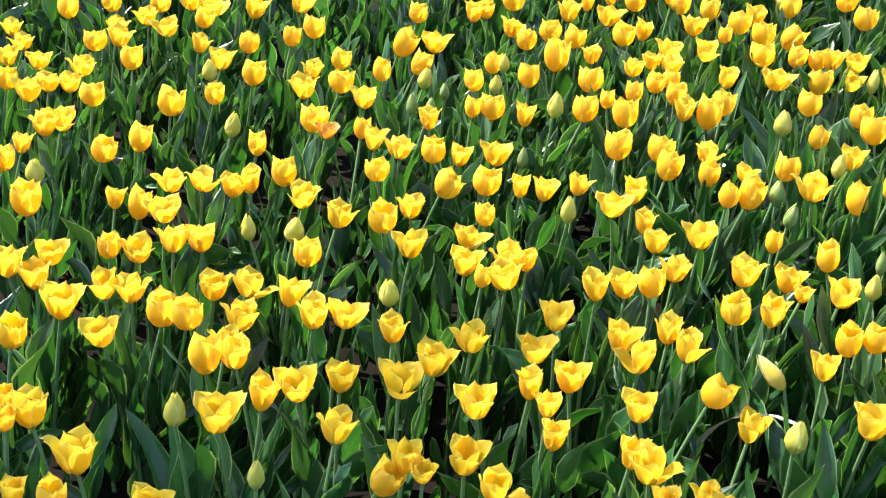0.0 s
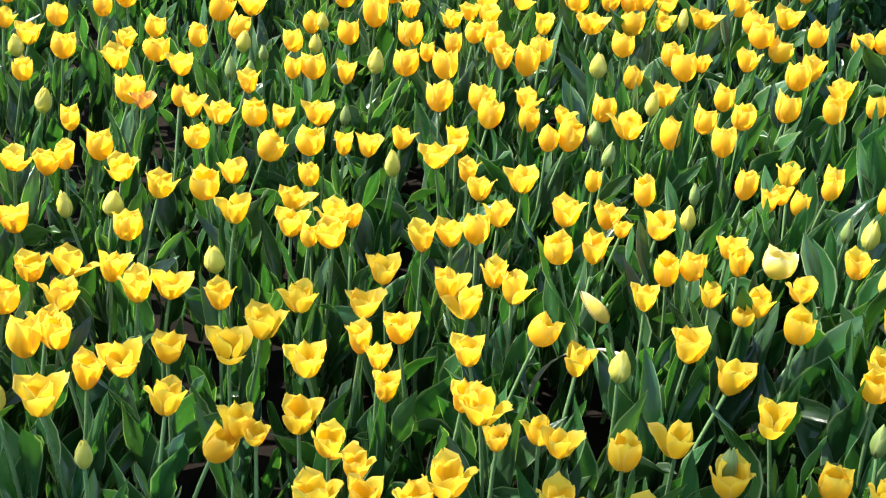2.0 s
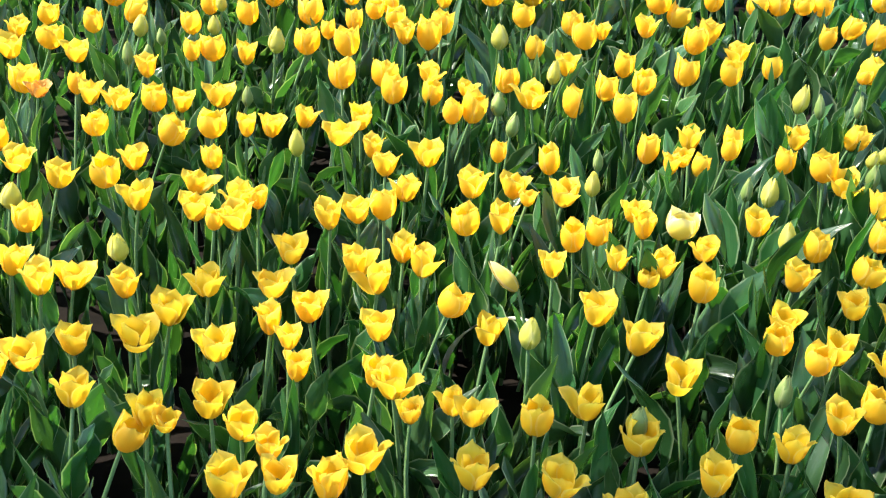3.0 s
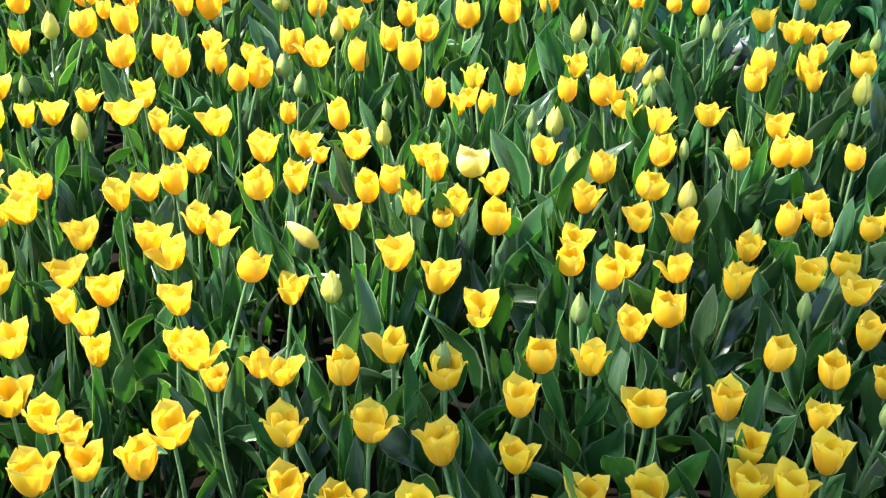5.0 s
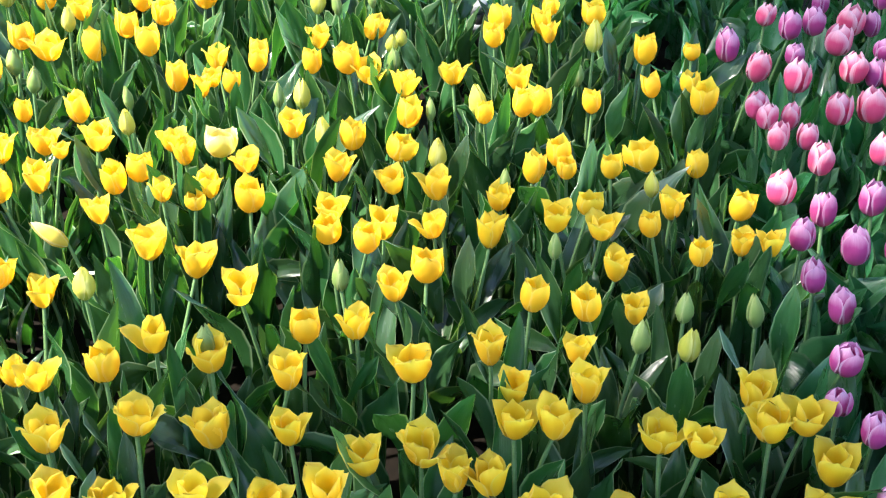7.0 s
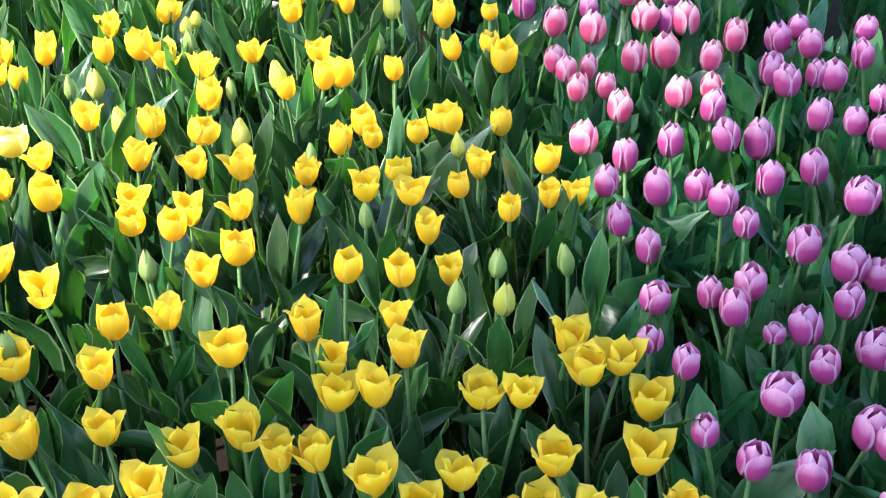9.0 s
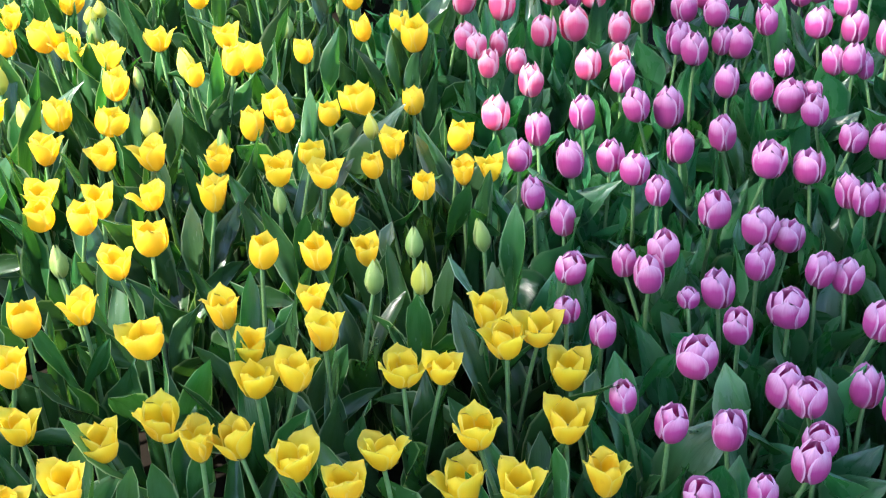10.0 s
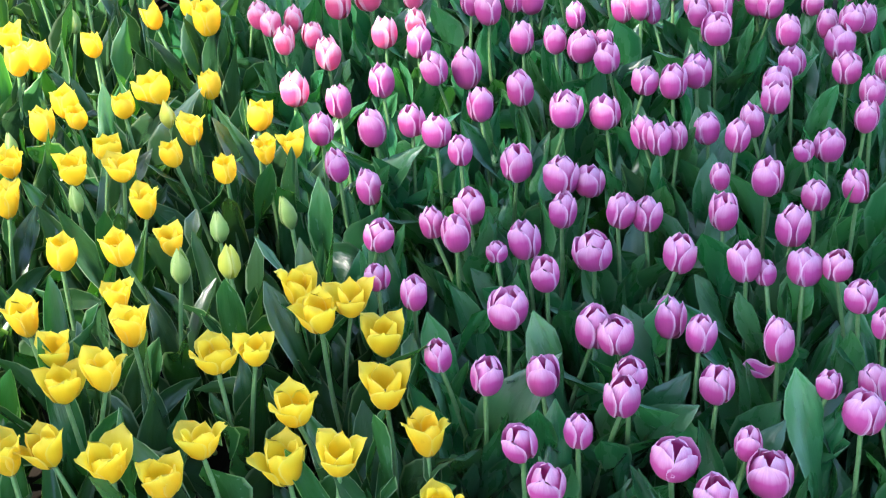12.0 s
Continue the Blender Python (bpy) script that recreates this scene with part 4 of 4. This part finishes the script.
far_tulips([
    (-0.215, 2.743, 39.2, 64, 72, "cup"), (0.531, 2.823, 42.0, 60, 66, "open"), (-0.111, 2.784, 39.4, 51, 68, "cup"),
    (0.201, 2.846, 39.9, 30, 50, "bud"), (1.201, 2.830, 40.6, 73, 71, "open"), (0.630, 2.846, 41.9, 72, 71, "open"),
    (0.171, 2.869, 39.9, 45, 69, "cup"), (0.585, 2.865, 42.0, 58, 61, "open"), (1.431, 2.830, 40.3, 77, 77, "open"),
    (-0.434, 2.728, 39.5, 61, 76, "cup"), (0.338, 2.905, 41.0, 65, 104, "cup"), (-0.790, 2.554, 40.0, 62, 69, "cup"),
    (0.433, 2.929, 41.0, 64, 63, "open"), (-0.298, 2.809, 39.2, 60, 69, "open"), (-0.031, 2.893, 39.5, 52, 80, "cup", 1),
    (1.073, 2.962, 40.9, 72, 74, "open"), (1.139, 2.958, 40.0, 72, 70, "open"), (1.039, 2.977, 40.2, 50, 66, "cup"),
])
far_tulips([
    (0.985, 2.983, 40.5, 52, 74, "cup"), (-0.545, 2.738, 39.5, 39, 58, "bud"), (0.899, 2.992, 40.2, 67, 77, "cup"),
    (1.338, 2.944, 40.4, 79, 80, "open"), (0.648, 3.012, 40.1, 70, 71, "open"), (-0.231, 2.881, 39.2, 52, 63, "cup"),
    (0.748, 3.020, 40.1, 74, 78, "open"), (-0.947, 2.570, 39.9, 71, 82, "open"), (-0.867, 2.627, 39.9, 62, 64, "open"),
    (0.264, 3.066, 39.7, 57, 70, "cup"), (0.012, 3.021, 39.5, 75, 79, "open"), (-0.923, 2.628, 40.0, 65, 63, "open"),
    (0.391, 3.053, 41.2, 61, 69, "cup"), (0.534, 3.110, 39.9, 65, 75, "cup"), (1.349, 3.054, 40.6, 68, 68, "open"),
    (1.558, 3.026, 40.2, 61, 80, "open"), (-0.545, 2.865, 39.4, 68, 78, "open"), (1.436, 3.066, 40.2, 62, 66, "open"),
])
far_tulips([
    (-0.089, 3.045, 39.3, 64, 99, "cup", 1), (0.591, 3.148, 39.9, 66, 77, "open"), (0.824, 3.160, 40.0, 37, 59, "cup"),
    (1.525, 3.088, 40.0, 38, 51, "cup"), (-1.029, 2.636, 39.9, 55, 70, "cup"), (0.939, 3.180, 40.0, 67, 81, "cup"),
    (0.328, 3.166, 39.7, 65, 75, "cup"), (-0.875, 2.744, 40.0, 71, 68, "open"), (1.010, 3.205, 40.1, 67, 92, "cup", 1),
    (-0.490, 2.972, 39.4, 57, 72, "cup"), (0.221, 3.181, 39.6, 69, 73, "open"), (-0.772, 2.830, 40.0, 59, 77, "cup"),
    (0.749, 3.251, 39.9, 77, 79, "open"), (-0.391, 3.071, 39.0, 49, 71, "cup"), (-0.627, 2.960, 39.7, 57, 70, "open"),
    (0.885, 3.275, 39.9, 66, 79, "cup"), (-0.997, 2.774, 40.0, 59, 62, "open"), (0.509, 3.300, 39.8, 72, 83, "open"),
])
far_tulips([
    (-0.336, 3.139, 39.1, 64, 81, "cup"), (-0.829, 2.924, 40.0, 70, 73, "open"), (0.394, 3.346, 39.9, 70, 87, "open"),
    (0.112, 3.304, 39.7, 68, 82, "open"), (0.950, 3.376, 39.9, 77, 94, "open"), (-1.087, 2.794, 40.0, 60, 69, "open"),
    (-0.053, 3.275, 39.6, 57, 74, "cup"), (0.151, 3.318, 39.7, 62, 75, "open"), (1.273, 3.367, 40.1, 68, 87, "cup"),
    (0.818, 3.395, 39.9, 64, 82, "cup"), (-0.898, 2.929, 40.0, 62, 70, "cup"), (-0.733, 3.056, 39.7, 72, 69, "open"),
    (0.452, 3.406, 39.8, 53, 63, "open"), (0.601, 3.427, 40.0, 64, 72, "cup"), (0.228, 3.382, 39.9, 65, 76, "cup"),
    (0.736, 3.440, 40.0, 66, 76, "cup"), (1.070, 3.455, 40.1, 67, 83, "cup"), (-0.652, 3.142, 39.6, 54, 69, "cup"),
])
far_tulips([
    (-1.091, 2.920, 40.0, 62, 60, "open"), (1.249, 3.491, 40.0, 67, 77, "cup"), (-0.880, 3.063, 39.9, 71, 69, "open"),
    (-0.531, 3.272, 39.4, 73, 87, "open"), (-0.407, 3.335, 39.1, 73, 71, "open"), (-0.808, 3.135, 39.9, 68, 67, "open"),
    (-0.645, 3.260, 39.4, 72, 79, "open"), (-1.158, 3.020, 39.9, 58, 63, "open"), (-0.718, 3.292, 39.7, 70, 68, "open"),
    (-0.805, 3.256, 39.7, 56, 62, "cup"), (-1.049, 3.182, 40.0, 61, 81, "cup"), (-0.952, 3.265, 39.9, 61, 73, "cup"),
])


def pieces_of(specs):
    items = []
    for s in specs:
        pieces, at = plant(RNG, *s)
        mats = []
        for name, mesh, m, parent in pieces:
            mats.append((at if parent is None else mats[parent]) @ m)
            items.append((mesh, mats[-1]))
    return items


tulip(RNG, (.655, 1.540, .385, .028, .072, "faded", 150), "faded cream tulip bud leaning over beside a dried leaf", "tulip", "yellow tulips in the bed")


# ---------------------------------------------------------------- pale leaves that bend over between the plants: one dried, three painted pale for their glint
DRIED_AND_GLINT = leaf_material("dried_leaf", (0.52, 0.54, 0.44), (0.66, 0.66, 0.58), (0.72, 0.70, 0.60), (1.0, 1.0, 0.8), thin=0.22, rough=0.4)


def dried_leaf(x, y, way, long, wide, arch, seed, label):
    """x, y: the pale upper end; way: where the tip points, in degrees from +x."""
    ob = new("dried_leaf", leaf_mesh(seed, long, wide, 2, arch, DRIED_AND_GLINT, ripple=.3))
    out = sum(math.sin(radians(2 + arch * (i / 40) ** 1.8)) * long / 40 for i in range(33))
    ob.matrix_basis = pose(x - out * math.cos(radians(way)), y - out * math.sin(radians(way)), -.01, 0, 0, way)
    return tagged(ob, label, "leaf", "dried leaves")


dried_leaf(.668, 1.600, -30, .40, .024, 105, 301, "crumpled white dried leaf beside a faded bud")
# bent leaves whose glint in the light is given as a pale colour
dried_leaf(1.136, 1.593, 190, .43, .026, 95, 302, "leaf tip among green leaves, its glint painted white")
dried_leaf(1.225, 1.377, 175, .42, .030, 112, 303, "leaf folded flat among the flowers, its glint painted pale grey")
dried_leaf(1.575, 1.018, 240, .44, .042, 100, 304, "broad leaf bent over beside yellow tulips, its glint painted pale")


# the bed goes on past what is picked out one by one
BEYOND = []
while len(BEYOND) < 640:
    x, y = RNG.uniform(-2.2, 3.2), RNG.uniform(-.6, 4.6)
    if y < 3.45 and x > -.75 - .17 * y and x < 2.3 + .0 * y and not (y < -.15 and x > 1.2):
        continue
    if math.hypot(x - .25, y + .1) < 1.0 or (y < .6 and x < .9):
        continue
    if x < 1.65 + .05 * y:
        k = RNG.choice(("open", "open", "cup", "cup", "bud"))
        BEYOND.append((x, y, RNG.uniform(.36, .44), RNG.uniform(.045, .06), RNG.uniform(.06, .07), k, None))
    else:
        BEYOND.append((x, y, RNG.uniform(.36, .44), RNG.uniform(.04, .05), RNG.uniform(.05, .06), "purple", None))

join_stuff("distant_tulips", pieces_of(FAR), "yellow tulips standing close together farther off", "tulips")
join_stuff("outlying_tulips", pieces_of(BEYOND), "yellow and purple tulips at the bed's outskirts", "tulips")


SLOPE = Matrix(((1, 0, LEAN.x, 0), (0, 1, LEAN.y, 0), (0, 0, 1, 0), (0, 0, 0, 1)))


def undergrowth(count, seed, mat, inside, name, label):
    rng = random.Random(seed)
    items = []
    while count:
        x, y = rng.uniform(-1.5, 2.6), rng.uniform(-.4, 4.6)
        if math.hypot(x - .25, y + .1) < .8 or (y < .5 and x < .8) or not inside(x, y):
            continue
        if x < 1.2 and math.hypot(x - .25, y + .1) < 1.75 and rng.random() < .75:
            continue
        count -= 1
        at = rng.uniform(0, 360)
        for k in range(rng.choice((2, 3))):
            at += 137 + rng.uniform(-30, 30)
            size = rng.choice((0, 0, 1, 1, 2))
            group = LEAVES[mat.name][size]
            f = rng.uniform(.55, .95)
            items.append((group[rng.randrange(len(group))], SLOPE @ pose(x, y, 0, rng.uniform(-8, 8), rng.uniform(-4, 9), at) @ Matrix.Diagonal((f, f, f, 1))))
    join_stuff(name, items, label, "leaves")


undergrowth(760, 21, LEAF, lambda x, y: x < 1.45 + .25 * y and (y > 2.4 or x > -.9), "tulip_leaves", "dense green tulip leaves between the yellow flowers")
undergrowth(580, 22, BLUE_LEAF, lambda x, y: x >= 1.15 + .3 * y, "bluish_tulip_leaves", "broad bluish green tulip leaves between the purple flowers")


# ---------------------------------------------------------------- the small lamp among the leaves
def turned(name, line, material, parent, sides=18, label=""):
    """A part turned round the z axis from a line of (radius, height)."""
    n = len(line) - 1
    me = grid_mesh(name, sides, n, lambda u, v: (line[round(v * n)][0] * math.cos(6.2832 * u), line[round(v * n)][0] * math.sin(6.2832 * u), line[round(v * n)][1]), material)
    o = new(name, me)
    o.parent = parent
    return tagged(o, label) if label else o


BLACK = plain_material("black_plastic", (0.012, 0.012, 0.013), (0.03, 0.03, 0.03), 0.35, 40.0, 0.1, 0.5)
GREY = plain_material("grey_metal", (0.16, 0.168, 0.176), (0.24, 0.25, 0.26), 0.4, 50.0, 0.1, 0.5)


def garden_lamp(x, y):
    ob = tagged(new("garden_lamp"), "small black garden lamp with grey rings among the leaves", "garden lamp")
    ob.location = (x, y, -.02)
    turned("post", ((.0, 0), (.010, 0), (.010, .20), (.0, .20)), BLACK, ob)
    turned("housing", ((.0, .195), (.016, .195), (.020, .205), (.020, .250), (.018, .254), (.0, .254)), BLACK, ob)
    turned("ring", ((.018, .252), (.0225, .254), (.0225, .268), (.018, .270)), GREY, ob, label="grey metal ring")
    turned("upper_housing", ((.0, .268), (.019, .268), (.0195, .272), (.0195, .300), (.0, .300)), BLACK, ob)
    turned("cap", ((.018, .298), (.0225, .300), (.0225, .316), (.018, .322), (.0, .323)), GREY, ob, label="grey metal cap")


garden_lamp(1.833, 2.062)
